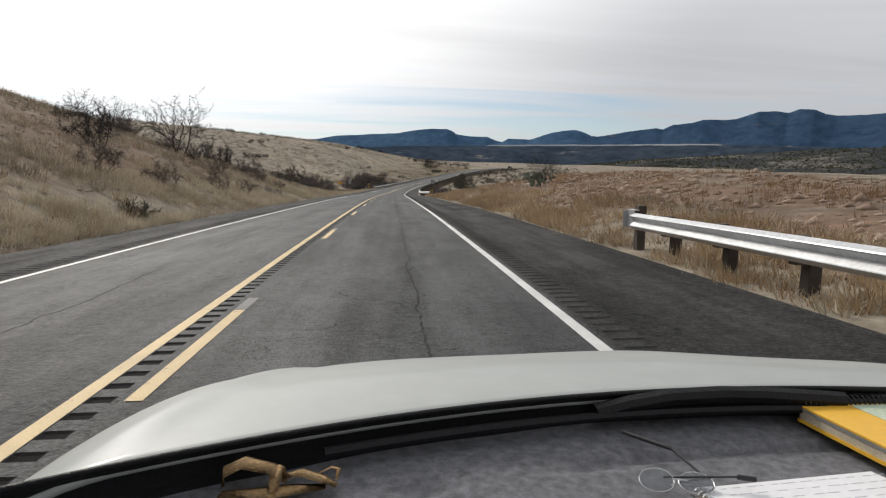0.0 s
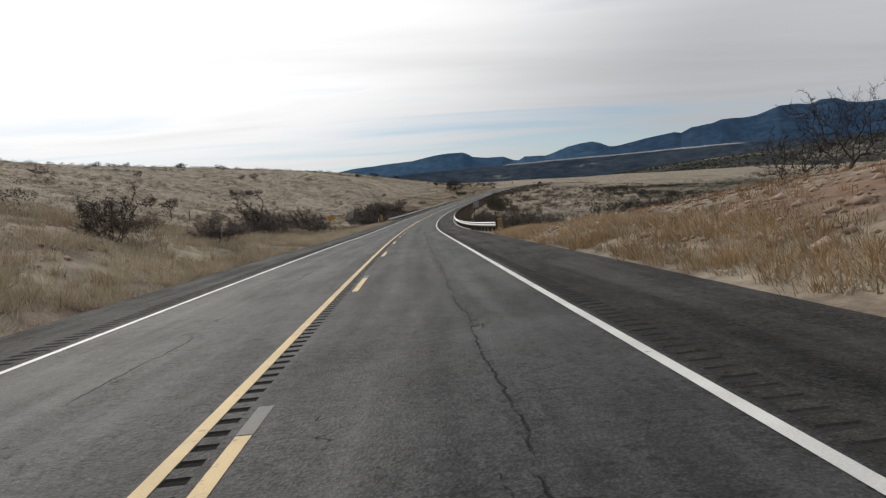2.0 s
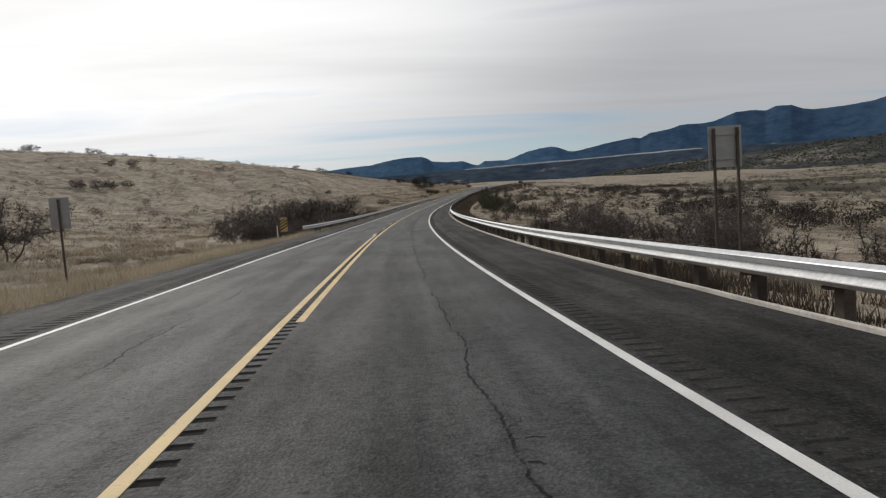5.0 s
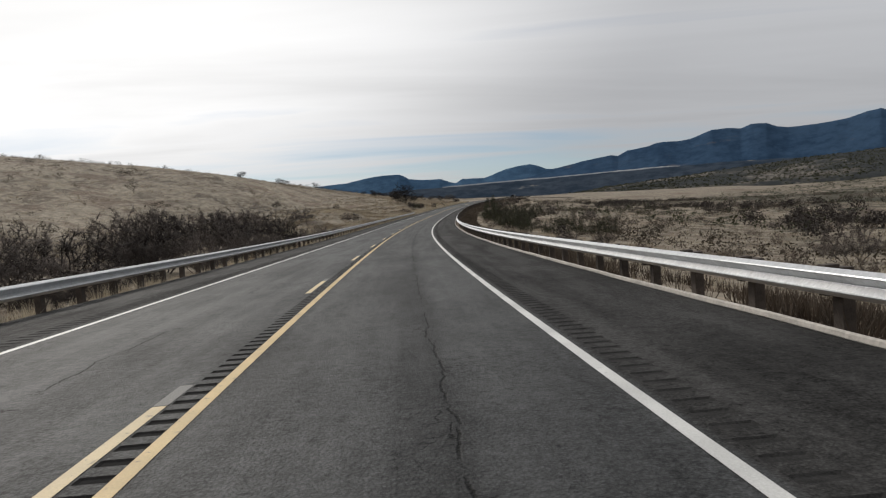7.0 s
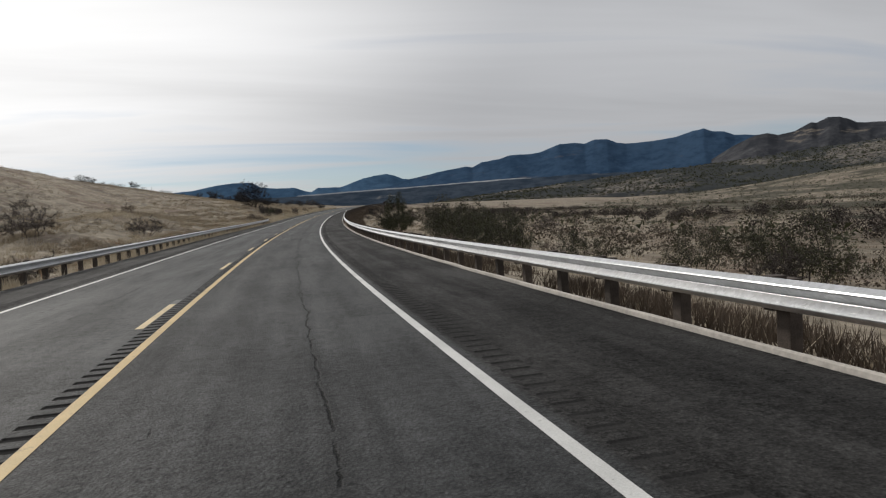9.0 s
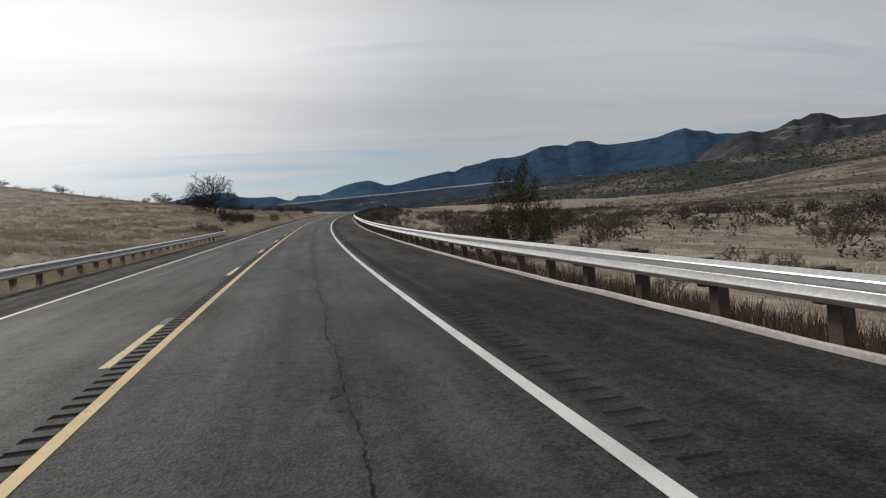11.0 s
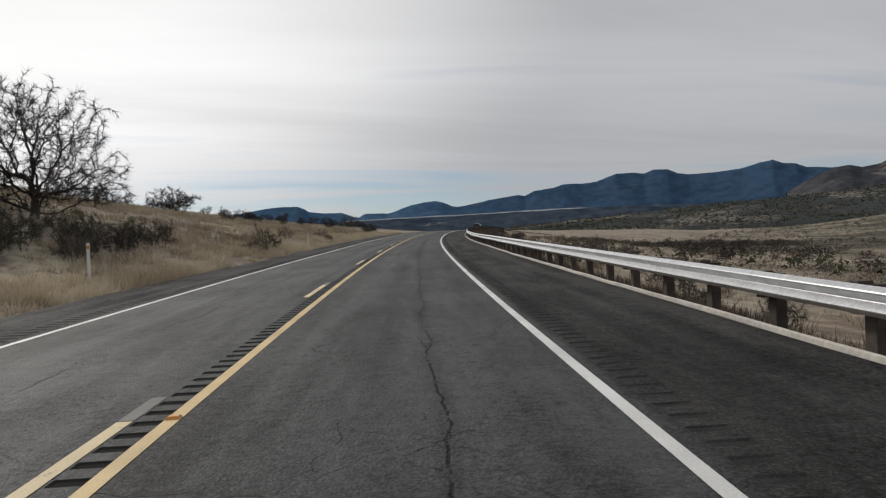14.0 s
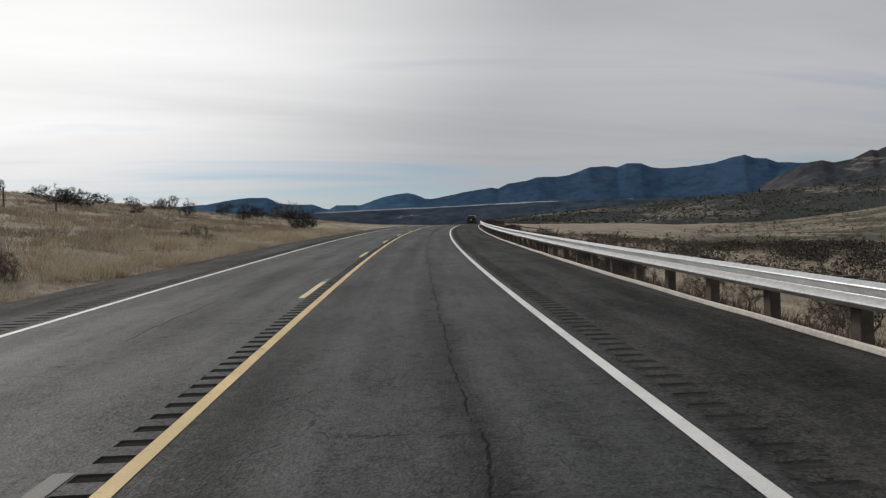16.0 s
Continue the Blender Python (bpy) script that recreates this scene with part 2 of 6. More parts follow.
    where = N.math("MULTIPLY", N.ramp(N.noise(uv, 0.13, 3), 0.54, 0.62), N.math("MULTIPLY_ADD", edge, -1.0, 1.0))
    crack = N.math("MAXIMUM", crack, N.math("MULTIPLY", N.ramp(web, 0.001, 0.0045, 0.6, 0), N.math("MULTIPLY", where, N.ramp(N.noise(uv, 1.7, 4, 0.7), 0.42, 0.56))))
    sw = N.math("ADD", s, N.math("MULTIPLY", N.noise(N.coords("UV", (1, 0.02, 0)), 0.8, 4), 1.3))
    cross = N.math("ABSOLUTE", N.math("SUBTRACT", N.math("FRACT", N.math("DIVIDE", sw, 17.3)), 0.5))
    lanes = N.ramp(N.noise(N.coords("UV", (0.25, 0.06, 0)), 1.0, 1), 0.46, 0.54)
    crack = N.math("MAXIMUM", crack, N.math("MULTIPLY", N.ramp(cross, 0.0002, 0.0008, 0.6, 0), N.math("MULTIPLY", lanes, N.ramp(N.noise(uv, 2.1, 4, 0.7), 0.4, 0.55))))
    # broken crazing along the wheel tracks
    craze = N.ramp(N.cells(warp.outputs[0], 2.6, "DISTANCE_TO_EDGE"), 0.012, 0.04, 1, 0)
    for mid_u, half, lo in ((2.2, 0.32, 0.50), (-1.75, 0.28, 0.52), (0.85, 0.2, 0.55), (-2.75, 0.25, 0.57)):
        band = N.ramp(N.math("ABSOLUTE", N.math("SUBTRACT", N.math("ADD", u, wob), mid_u)), half * 0.4, half, 1, 0)
        band = N.math("MULTIPLY", band, N.ramp(N.noise(N.coords("UV", (0.8, 0.3, 1)), 1.6, 4, 0.7), lo, lo + 0.09))
        crack = N.math("MAXIMUM", crack, N.math("MULTIPLY", craze, N.math("MULTIPLY", band, N.ramp(N.noise(uv, 4.5, 3), 0.42, 0.55))))
    k = N.math("MULTIPLY", k, N.math("MULTIPLY_ADD", crack, -0.88, 1.0))
    # a soft dark stain along the paving seam
    k = N.math("MULTIPLY", k, N.math("MULTIPLY_ADD", N.ramp(long_d, 0.0, 0.16, 1, 0), -0.22, 1.0))
    # older tar stains along the wheel tracks
    track = N.math("ABSOLUTE", N.math("SUBTRACT", N.math("ABSOLUTE", N.math("SUBTRACT", N.math("ABSOLUTE", u), 1.85)), 0.85))
    k = N.math("MULTIPLY", k, N.ramp(track, 0.05, 0.45, 1.12, 0.96))
    N.L(N.scaled(N.mix(edge, (0.0405, 0.0425, 0.0437), (0.0435, 0.0425, 0.0412)), k), p.inputs["Base Color"])
    N.L(N.math("MULTIPLY_ADD", edge, 0.12, N.ramp(grit, 0.3, 0.7, 0.58, 0.76)), p.inputs["Roughness"])
    N.L(N.math("MULTIPLY_ADD", edge, -0.06, N.math("MULTIPLY", N.ramp(u, -0.05, 0.05, 0.225, 0.27), N.ramp(k, 0.2, 1.2, 0.35, 1.2))), p.inputs["Specular IOR Level"])
    N.bump(N.math("SUBTRACT", N.math("ADD", grit, N.math("MULTIPLY", stones, -0.8)), N.math("MULTIPLY", crack, 1.5)), 0.006, p)
    return m


def make_paint(name, color, wear):
    m, nt, p = material(name)
    N = Net(nt)
    uv = N.coords("UV")
    grit = N.noise(uv, 55, 3, 0.7)
    worn = N.math("MULTIPLY", N.ramp(N.noise(uv, 7, 6, 0.7), 0.62 - wear, 0.72 - wear), N.ramp(N.noise(uv, 0.5, 3), 0.35, 0.65, 0.3, 1.0))
    k = N.math("MULTIPLY", N.ramp(grit, 0.2, 0.8, 0.86, 1.12), N.ramp(N.noise(uv, 1.2, 5), 0.3, 0.7, 0.86, 1.1))
    N.L(N.mix(worn, N.scaled(color, k), N.scaled((0.09, 0.085, 0.08), N.ramp(grit, 0.2, 0.8, 0.7, 1.3))), p.inputs["Base Color"])
    p.inputs["Roughness"].default_value = 0.62
    N.bump(grit, 0.004, p)
    return m


def make_ground():
    m, nt, p = material("dry_grassland")
    N = Net(nt)
    o = N.coords("Object")
    x, y, z = N.axes(o)
    patch, mid, fine = N.noise(o, 0.018, 5, 0.6), N.noise(o, 0.16, 6, 0.62, 0.6), N.noise(o, 2.2, 5, 0.7)
    tuft = N.cells(o, 0.9)
    straw = N.mix(mid, (0.35, 0.308, 0.235), (0.24, 0.205, 0.158))
    soil = N.mix(fine, (0.145, 0.108, 0.082), (0.22, 0.17, 0.13))
    bare = N.ramp(N.math("ADD", N.math("MULTIPLY", mid, 0.8), N.math("MULTIPLY", patch, 0.35)), 0.56, 0.72)
    verge = N.attribute("verge")
    bare = N.math("MAXIMUM", bare, verge)
    cut = N.attribute("cut")
    bare = N.math("MAXIMUM", bare, N.math("MULTIPLY", cut, N.ramp(mid, 0.3, 0.5)))
    # tufts in rows along the slope: pale crowns and dark gaps between
    rows = N.noise(N.coords("Object", (0.42, 0.15, 0.42)), 1.0, 5, 0.68, 0.8)
    straw = N.mix(N.ramp(rows, 0.40, 0.56), N.mix(fine, (0.085, 0.068, 0.054), (0.16, 0.13, 0.102)), straw)
    drift = N.ramp(N.noise(o, 0.035, 5, 0.62, 1.2), 0.40, 0.62)
    straw = N.mix(drift, straw, N.mix(rows, (0.17, 0.142, 0.108), (0.44, 0.385, 0.30)))
    col = N.mix(bare, straw, soil)
    red = N.mix(fine, (0.165, 0.102, 0.068), (0.25, 0.165, 0.115))
    col = N.mix(N.math("MULTIPLY", cut, N.ramp(mid, 0.42, 0.62, 0.2, 0.9)), col, red)
    # scrub too far off to tell apart: dark clumps and thickets
    far = N.attribute("far")
    brushy = N.ramp(N.noise(o, 0.045, 6, 0.68, 1.0), 0.49, 0.60)
    col = N.mix(N.math("MULTIPLY", far, N.math("MULTIPLY", brushy, 0.8)), col, N.mix(fine, (0.075, 0.06, 0.046), (0.13, 0.105, 0.082)))
    dots = N.ramp(N.cells(o, 0.085), 0.22, 0.34, 1, 0)
    groves = N.ramp(N.noise(o, 0.0065, 5, 0.65), 0.46, 0.56)
    specks = N.ramp(N.cells(o, 0.2), 0.2, 0.3, 1, 0)
    wood = N.math("MULTIPLY", far, N.math("MAXIMUM", N.math("MULTIPLY", N.math("MAXIMUM", dots, N.math("MULTIPLY", specks, 0.8)), N.ramp(patch, 0.36, 0.5, 0.35, 1)), N.math("MULTIPLY", groves, 0.85)))
    col = N.mix(wood, col, N.mix(fine, (0.030, 0.034, 0.022), (0.062, 0.058, 0.04)))
    k = N.math("MULTIPLY", N.ramp(fine, 0.2, 0.8, 0.72, 1.28), N.ramp(tuft, 0.1, 0.9, 1.16, 0.8))
    N.L(N.scaled(col, N.math("MULTIPLY", k, N.ramp(patch, 0.3, 0.7, 0.84, 1.12))), p.inputs["Base Color"])
    p.inputs["Roughness"].default_value = 0.95
    p.inputs["Specular IOR Level"].default_value = 0.15
    N.bump(N.math("ADD", fine, N.math("MULTIPLY", tuft, -0.7)), 0.10, p)
    return m


def make_leaf(name, low, high, rough=0.85, patch=0.30, single=0.42):
    """Blades and twigs: each island of the mesh has its own tone."""
    m, nt, p = material(name)
    N = Net(nt)
    g = nt.nodes.new("ShaderNodeNewGeometry")
    o = N.coords("Object")
    f = N.math("MULTIPLY_ADD", g.outputs["Random Per Island"], single, N.ramp(N.noise(o, patch, 4), 0.36, 0.66, 0.0, 1 - single), clamp=True)
    N.L(N.mix(f, low, high), p.inputs["Base Color"])
    p.inputs["Roughness"].default_value = rough
    p.inputs["Specular IOR Level"].default_value = 0.2
    return m


def make_steel():
    m, nt, p = material("galvanised_steel")
    N = Net(nt)
    o = N.coords("Object")
    spang, stain = N.cells(o, 26, out="Color"), N.noise(o, 1.4, 6, 0.65)
    streaks = N.noise(N.coords("Object", (1.5, 1.5, 0.2)), 6, 4)
    sep = nt.nodes.new("ShaderNodeSeparateColor")
    N.L(spang, sep.inputs[0])
    k = N.math("MULTIPLY", N.math("MULTIPLY_ADD", sep.outputs[0], 0.2, 0.9), N.ramp(N.math("ADD", stain, streaks), 0.7, 1.35, 1.06, 0.88))
    N.L(N.scaled((0.52, 0.53, 0.54), k), p.inputs["Base Color"])
    p.inputs["Metallic"].default_value = 0.55
    N.L(N.ramp(stain, 0.3, 0.7, 0.30, 0.42), p.inputs["Roughness"])
    p.inputs["Specular IOR Level"].default_value = 0.35
    N.bump(stain, 0.004, p)
    return m


def make_mountain(name, rock, woods, pale=None):
    m, nt, p = material(name)
    N = Net(nt)
    o = N.coords("Object")
    a, b = N.noise(o, 0.0022, 6, 0.62), N.noise(o, 0.016, 6, 0.7)
    col = N.mix(N.ramp(N.math("ADD", N.math("MULTIPLY", a, 0.6), N.math("MULTIPLY", b, 0.5)), 0.45, 0.66), woods, rock)
    if pale:
        # clearings that lie along the slope
        col = N.mix(N.ramp(N.noise(N.coords("Object", (0.6, 0.6, 3.2)), 0.006, 6, 0.72), 0.60, 0.67), col, pale)
    N.L(N.scaled(col, N.ramp(b, 0.25, 0.75, 0.86, 1.14)), p.inputs["Base Color"])
    p.inputs["Roughness"].default_value = 1.0
    p.inputs["Specular IOR Level"].default_value = 0.0
    N.bump(b, 6, p)
    return m


def make_foothill():
    """Pale grass dotted with junipers and streaked with thickets."""
    m, nt, p = material("far_foothill")
    N = Net(nt)
    o = N.coords("Object")
    a, b = N.noise(o, 0.004, 6, 0.65), N.noise(o, 0.03, 5, 0.7)
    col = N.mix(N.ramp(b, 0.35, 0.65), (0.22, 0.20, 0.175), (0.085, 0.078, 0.070))
    dots = N.math("MAXIMUM", N.ramp(N.cells(o, 0.075), 0.30, 0.44, 1, 0), N.ramp(N.cells(o, 0.13), 0.26, 0.40, 1, 0))
    dark = N.math("MAXIMUM", N.math("MULTIPLY", dots, N.ramp(a, 0.32, 0.46, 0.5, 1.0)), N.math("MULTIPLY", N.ramp(a, 0.42, 0.52), 0.9))
    N.L(N.mix(dark, col, N.mix(b, (0.032, 0.038, 0.042), (0.056, 0.060, 0.060))), p.inputs["Base Color"])
    p.inputs["Roughness"].default_value = 1.0
    p.inputs["Specular IOR Level"].default_value = 0.0
    return m


M_ASPHALT = make_asphalt()
M_WHITE = make_paint("white_road_paint", (0.62, 0.62, 0.60), 0.0)
M_YELLOW = make_paint("yellow_road_paint", (0.55, 0.40, 0.18), 0.04)
M_LANEDASH = make_paint("faded_dash_paint", (0.58, 0.46, 0.26), 0.05)
M_GROUND = make_ground()
# the blue of distance haze is put into these mountain colours
M_MOUNT = make_mountain("far_haze_blue_rock", (0.064, 0.118, 0.190), (0.048, 0.094, 0.160), None)
M_RANGE = make_mountain("far_haze_blue_range", (0.042, 0.076, 0.128), (0.031, 0.060, 0.107), (0.075, 0.085, 0.110))
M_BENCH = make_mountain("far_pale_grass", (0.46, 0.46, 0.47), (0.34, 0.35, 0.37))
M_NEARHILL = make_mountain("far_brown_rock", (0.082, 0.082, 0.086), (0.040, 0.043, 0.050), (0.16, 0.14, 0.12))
M_FOOT = make_foothill()
# woods coloured bluish to stand for the haze in between
M_WOODS = make_mountain("far_haze_blue_woods", (0.050, 0.064, 0.084), (0.030, 0.044, 0.064), (0.17, 0.165, 0.16))
M_STEEL = make_steel()
M_POST = simple("weathered_timber_post", (0.062, 0.049, 0.040), 0.9, 0, 0.4, 6, 0.004, per_object=0.35)
M_CURB = simple("worn_asphalt_kerb", (0.44, 0.41, 0.37), 0.9, 0, 0.25, 1.5, 0.01)
M_STRAW = make_leaf("dry_grass_blades", (0.21, 0.168, 0.118), (0.62, 0.54, 0.41), 0.85, 0.13, 0.34)
M_RUST = make_leaf("russet_dry_weeds", (0.22, 0.135, 0.075), (0.42, 0.28, 0.16))
M_TWIG = make_leaf("dark_bare_twigs", (0.026, 0.022, 0.020), (0.080, 0.066, 0.058))
M_GREYTWIG = make_leaf("grey_brown_twigs", (0.085, 0.068, 0.054), (0.19, 0.15, 0.12))
M_OLIVE = make_leaf("dusty_olive_leaves", (0.032, 0.036, 0.020), (0.088, 0.088, 0.05))
M_VERGE = make_leaf("pale_verge_grass", (0.40, 0.335, 0.235), (0.72, 0.64, 0.50), 0.85, 0.25, 0.45)
M_TAN = make_leaf("tan_verge_grass", (0.30, 0.205, 0.115), (0.62, 0.48, 0.31), 0.85, 0.25, 0.45)
M_SCRUB = make_leaf("brown_scrub", (0.055, 0.046, 0.034), (0.125, 0.104, 0.08))
M_HILLGRASS = make_leaf("pale_hill_grass", (0.20, 0.163, 0.118), (0.52, 0.445, 0.33), 0.9, 0.035, 0.30)
M_DARKTWIG = make_leaf("blackish_bare_twigs", (0.014, 0.0115, 0.0105), (0.042, 0.034, 0.030))
M_HAZETWIG = make_leaf("grey_bare_twigs", (0.044, 0.037, 0.034), (0.130, 0.108, 0.096))
M_WEED = make_leaf("dark_dry_weeds", (0.050, 0.039, 0.030), (0.15, 0.115, 0.085))
M_BARK = simple("dark_bark", (0.06, 0.047, 0.04), 0.95, 0, 0.4, 8, 0.01)
M_CACTUS = simple("cactus_skin", (0.125, 0.135, 0.10), 0.7, 0, 0.3, 9, 0.004, per_object=0.25)
M_STONE = make_leaf("broken_stone", (0.20, 0.135, 0.095), (0.40, 0.31, 0.24))
M_SIGNBACK = simple("dull_sign_aluminium", (0.33, 0.33, 0.33), 0.55, 0.5, 0.15, 4)
M_SIGNYEL = simple("yellow_sign_sheeting", (0.75, 0.37, 0.02), 0.5, 0, 0.1, 4)
M_MARKER = simple("dulled_marker_sheeting", (0.44, 0.30, 0.10), 0.6, 0, 0.15, 4)
M_BLACK = simple("black_paint", (0.015, 0.015, 0.016), 0.55, 0, 0.2, 5)
M_PALE = simple("white_plastic", (0.66, 0.65, 0.62), 0.5, 0, 0.12, 8)
M_AMBER = simple("amber_reflector", (0.55, 0.24, 0.03), 0.3, 0, 0.1, 20)
M_GROOVE = simple("dark_groove", (0.013, 0.0125, 0.0125), 0.95, 0, 0.4, 9, 0.004)
M_SHOULDERGROOVE = simple("shoulder_groove", (0.026, 0.0255, 0.025), 0.95, 0, 0.5, 5, 0.004)
M_SHOULDERGROOVE.node_tree.nodes["Principled BSDF"].inputs["Specular IOR Level"].default_value = 0.15
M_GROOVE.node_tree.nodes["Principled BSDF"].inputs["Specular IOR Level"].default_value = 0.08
M_SCRUBBED = make_paint("ground_off_paint", (0.080, 0.079, 0.075), 0.10)


# ---- ground heights ----
def smooth(a, b, v):
    q = np.clip((v - a) / (b - a), 0, 1)
    return q * q * (3 - 2 * q)


def waves(x, y, size, seed):
    """A cheap rolling unevenness between -1 and 1."""
    r = np.random.RandomState(seed)
    total = np.zeros_like(x)
    for k in range(7):
        an, ph, w = r.uniform(0, math.tau), r.uniform(0, math.tau), r.uniform(0.6, 1.9)
        total += np.sin((x * math.cos(an) + y * math.sin(an)) * math.tau * w / size + ph) / (0.5 + w)
    return total / 4


LEFT_S = [-60, 0, 35, 70, 105, 150, 200, 255, 305, 345, 390, 450, 540, 700]
LEFT_Q = [0, 5, 14, 28, 50, 90, 160]
LEFT_H = [
    (2.6, 7.2, 14.1, 24.2, 34.0, 40), (2.5, 6.7, 12.2, 20.1, 32.0, 40), (2.5, 6.5, 10.4, 17.3, 29.0, 40), (2.0, 3.7, 7.7, 14.6, 27.0, 40),
    (0.2, 1.6, 5.6, 12.3, 24.2, 38), (-0.6, 0.2, 3.5, 9.7, 20.7, 36), (-1.0, -0.4, 1.7, 5.7, 18.4, 33), (-0.8, 0.0, 1.2, 3.6, 19.4, 27.4),
    (0.0, 1.1, 4.0, 12.2, 20.7, 27.2), (0.6, 2.0, 5.0, 15.0, 20.3, 26.9), (1.7, 4.3, 6.7, 11.3, 19.0, 25), (0.5, 1.8, 4.5, 8.4, 17.2, 24),
    (0.1, 0.8, 2.3, 3.8, 6.5, 9), (0.1, 0.2, 0.5, 1.8, 5.0, 10)]
RIGHT_S = [-60, 0, 20, 40, 60, 80, 105, 150, 240, 340, 450, 700]
RIGHT_Q = [0, 4, 9, 16, 28, 50]
RIGHT_H = [
    (-0.3, -0.5, -0.9, -1.4, -2.8), (0.5, 1.0, 1.4, 0.0, -3.5), (1.0, 1.8, 2.4, 0.0, -4.0), (1.2, 2.2, 3.0, 0.5, -4.0), (1.0, 2.0, 3.0, 0.8, -3.6),
    (0.4, 0.8, 1.6, 0.4, -3.2), (-0.4, -1.3, -1.9, -2.6, -4.0), (-0.7, -1.4, -2.0, -2.7, -4.2), (-0.8, -1.4, -2.0, -3.0, -4.8), (-1.2, -1.7, -1.8, -2.5, -4.8),
    (-1.4, -2.4, -3.0, -4.4, -7.0), (-1.0, -2.0, -3.0, -5.0, -8.0)]


def table(s, q, ks, kq, heights):
    """Smoothed heights from a coarse plan of the slopes beside the road."""
    h = np.array([(0.0, *row) for row in heights])
    total = 0
    for ds, dq in ((0, 0), (-9, 0), (9, 0), (0, -0.3), (0, 0.3)):
        a = np.clip(s + ds, ks[0], ks[-1] - 0.01)
        b = np.clip(q * (1 + dq), kq[0], kq[-1] - 0.01)
        i, j = np.searchsorted(ks, a, side="right") - 1, np.searchsorted(kq, b, side="right") - 1
        K, Q = np.array(ks, float), np.array(kq, float)
        fa, fb = (a - K[i]) / (K[i + 1] - K[i]), (b - Q[j]) / (Q[j + 1] - Q[j])
        total = total + (h[i, j] * (1 - fa) + h[i + 1, j] * fa) * (1 - fb) + (h[i, j + 1] * (1 - fa) + h[i + 1, j + 1] * fa) * fb
    return total / 5


def ground_z(x, y):
    s, u = near_road(x, y)
    _, _, zr, _, b = line_at(s)
    base = zr - b * np.clip(u, -8, 8)
    L, Rr = np.maximum(-u - 6.0, 0), np.maximum(u - 6.2, 0)
    left = table(s, L, LEFT_S, LEFT_Q, LEFT_H) - 30 * smooth(170, 800, L)
    right = table(s, Rr, RIGHT_S, RIGHT_Q, RIGHT_H) - 3 * smooth(50, 200, Rr) + 34 * smooth(350, 2300, Rr) + 40 * smooth(1500, 4500, Rr)
    # foothills off to the right of the valley
    bearing = np.degrees(np.arctan2(x - 20, y - 250))
    reach = np.hypot(x - 20, y - 250)
    right += (62 * smooth(700, 1900, reach) + 70 * smooth(1900, 3300, reach)) * smooth(33, 60, bearing) * smooth(170, 120, bearing)
    right += waves(x, y, 260, 31) * 7 * smooth(150, 500, Rr) + waves(x, y, 75, 33) * 1.6 * smooth(25, 90, Rr)
    # a low grassy spur running down to the rail
    left += 2.1 * np.exp(-((s - 302) / 20) ** 2 - ((L - 12) / 5) ** 2)
    z = base - 0.10 + np.where(u < 0, left, right)
    off = np.maximum(L, Rr)
    z += waves(x, y, 9, 3) * 0.10 * smooth(1, 5, off) + waves(x, y, 38, 5) * 0.35 * smooth(8, 40, off) + waves(x, y, 170, 8) * 1.2 * smooth(60, 200, off)
    z += waves(x, y, 420, 12) * 9 * smooth(300, 900, off) + waves(x, y, 900, 9) * 14 * smooth(400, 1500, off)
    return z


def ground_at(x, y):
    return float(ground_z(np.array([float(x)]), np.array([float(y)]))[0])


def stretch_axis(lo, hi, step, far):
    mid = list(np.arange(lo, hi + step / 2, step))
    a, b, d = lo, hi, step
    low, high = [], []
    while b < far:
        d *= 1.12
        b += d
        a -= d
        low.append(a)
        high.append(b)
    return np.array(low[::-1] + mid + high)


def build_ground():
    xs, ys = stretch_axis(-70, 130, 1.6, 4700), stretch_axis(-25, 520, 1.8, 4700)
    X, Y = np.meshgrid(xs, ys)
    Z = ground_z(X.ravel(), Y.ravel())
    nx, ny = len(xs), len(ys)
    v = np.stack([X.ravel(), Y.ravel(), Z], 1)
    i = np.arange(nx - 1)[None, :] + np.arange(ny - 1)[:, None] * nx
    f = np.stack([i, i + 1, i + 1 + nx, i + nx], -1).reshape(-1, 4)
    me = bpy.data.meshes.new("ground")
    me.from_pydata(v.tolist(), [], f.tolist())
    me.polygons.foreach_set("use_smooth", [True] * len(f))
    me.materials.append(M_GROUND)
    s, u = near_road(X.ravel(), Y.ravel())
    off = np.maximum(-u - 5.9, u - 6.1)
    # bare verge beside the asphalt, the cut banks, and where scrub is too far off to be told apart
    for name, value in (("verge", smooth(0.75, 0.25, off)), ("far", np.where(u > 0, smooth(12, 60, off), smooth(120, 300, off))),
                        ("cut", np.maximum(smooth(70, 45, s) * smooth(2, 4, -u - 6) * smooth(17, 10, -u - 6), smooth(72, 55, s) * smooth(1.5, 3, u - 6.2) * smooth(16, 10, u - 6.2)))):
        layer = me.attributes.new(name, "FLOAT", "POINT")
        layer.data.foreach_set("value", value.astype(np.float32))
    return tagged(new("ground", me), "dry straw-coloured grassland with bare brown earth", "ground", kind="structure")


build_ground()


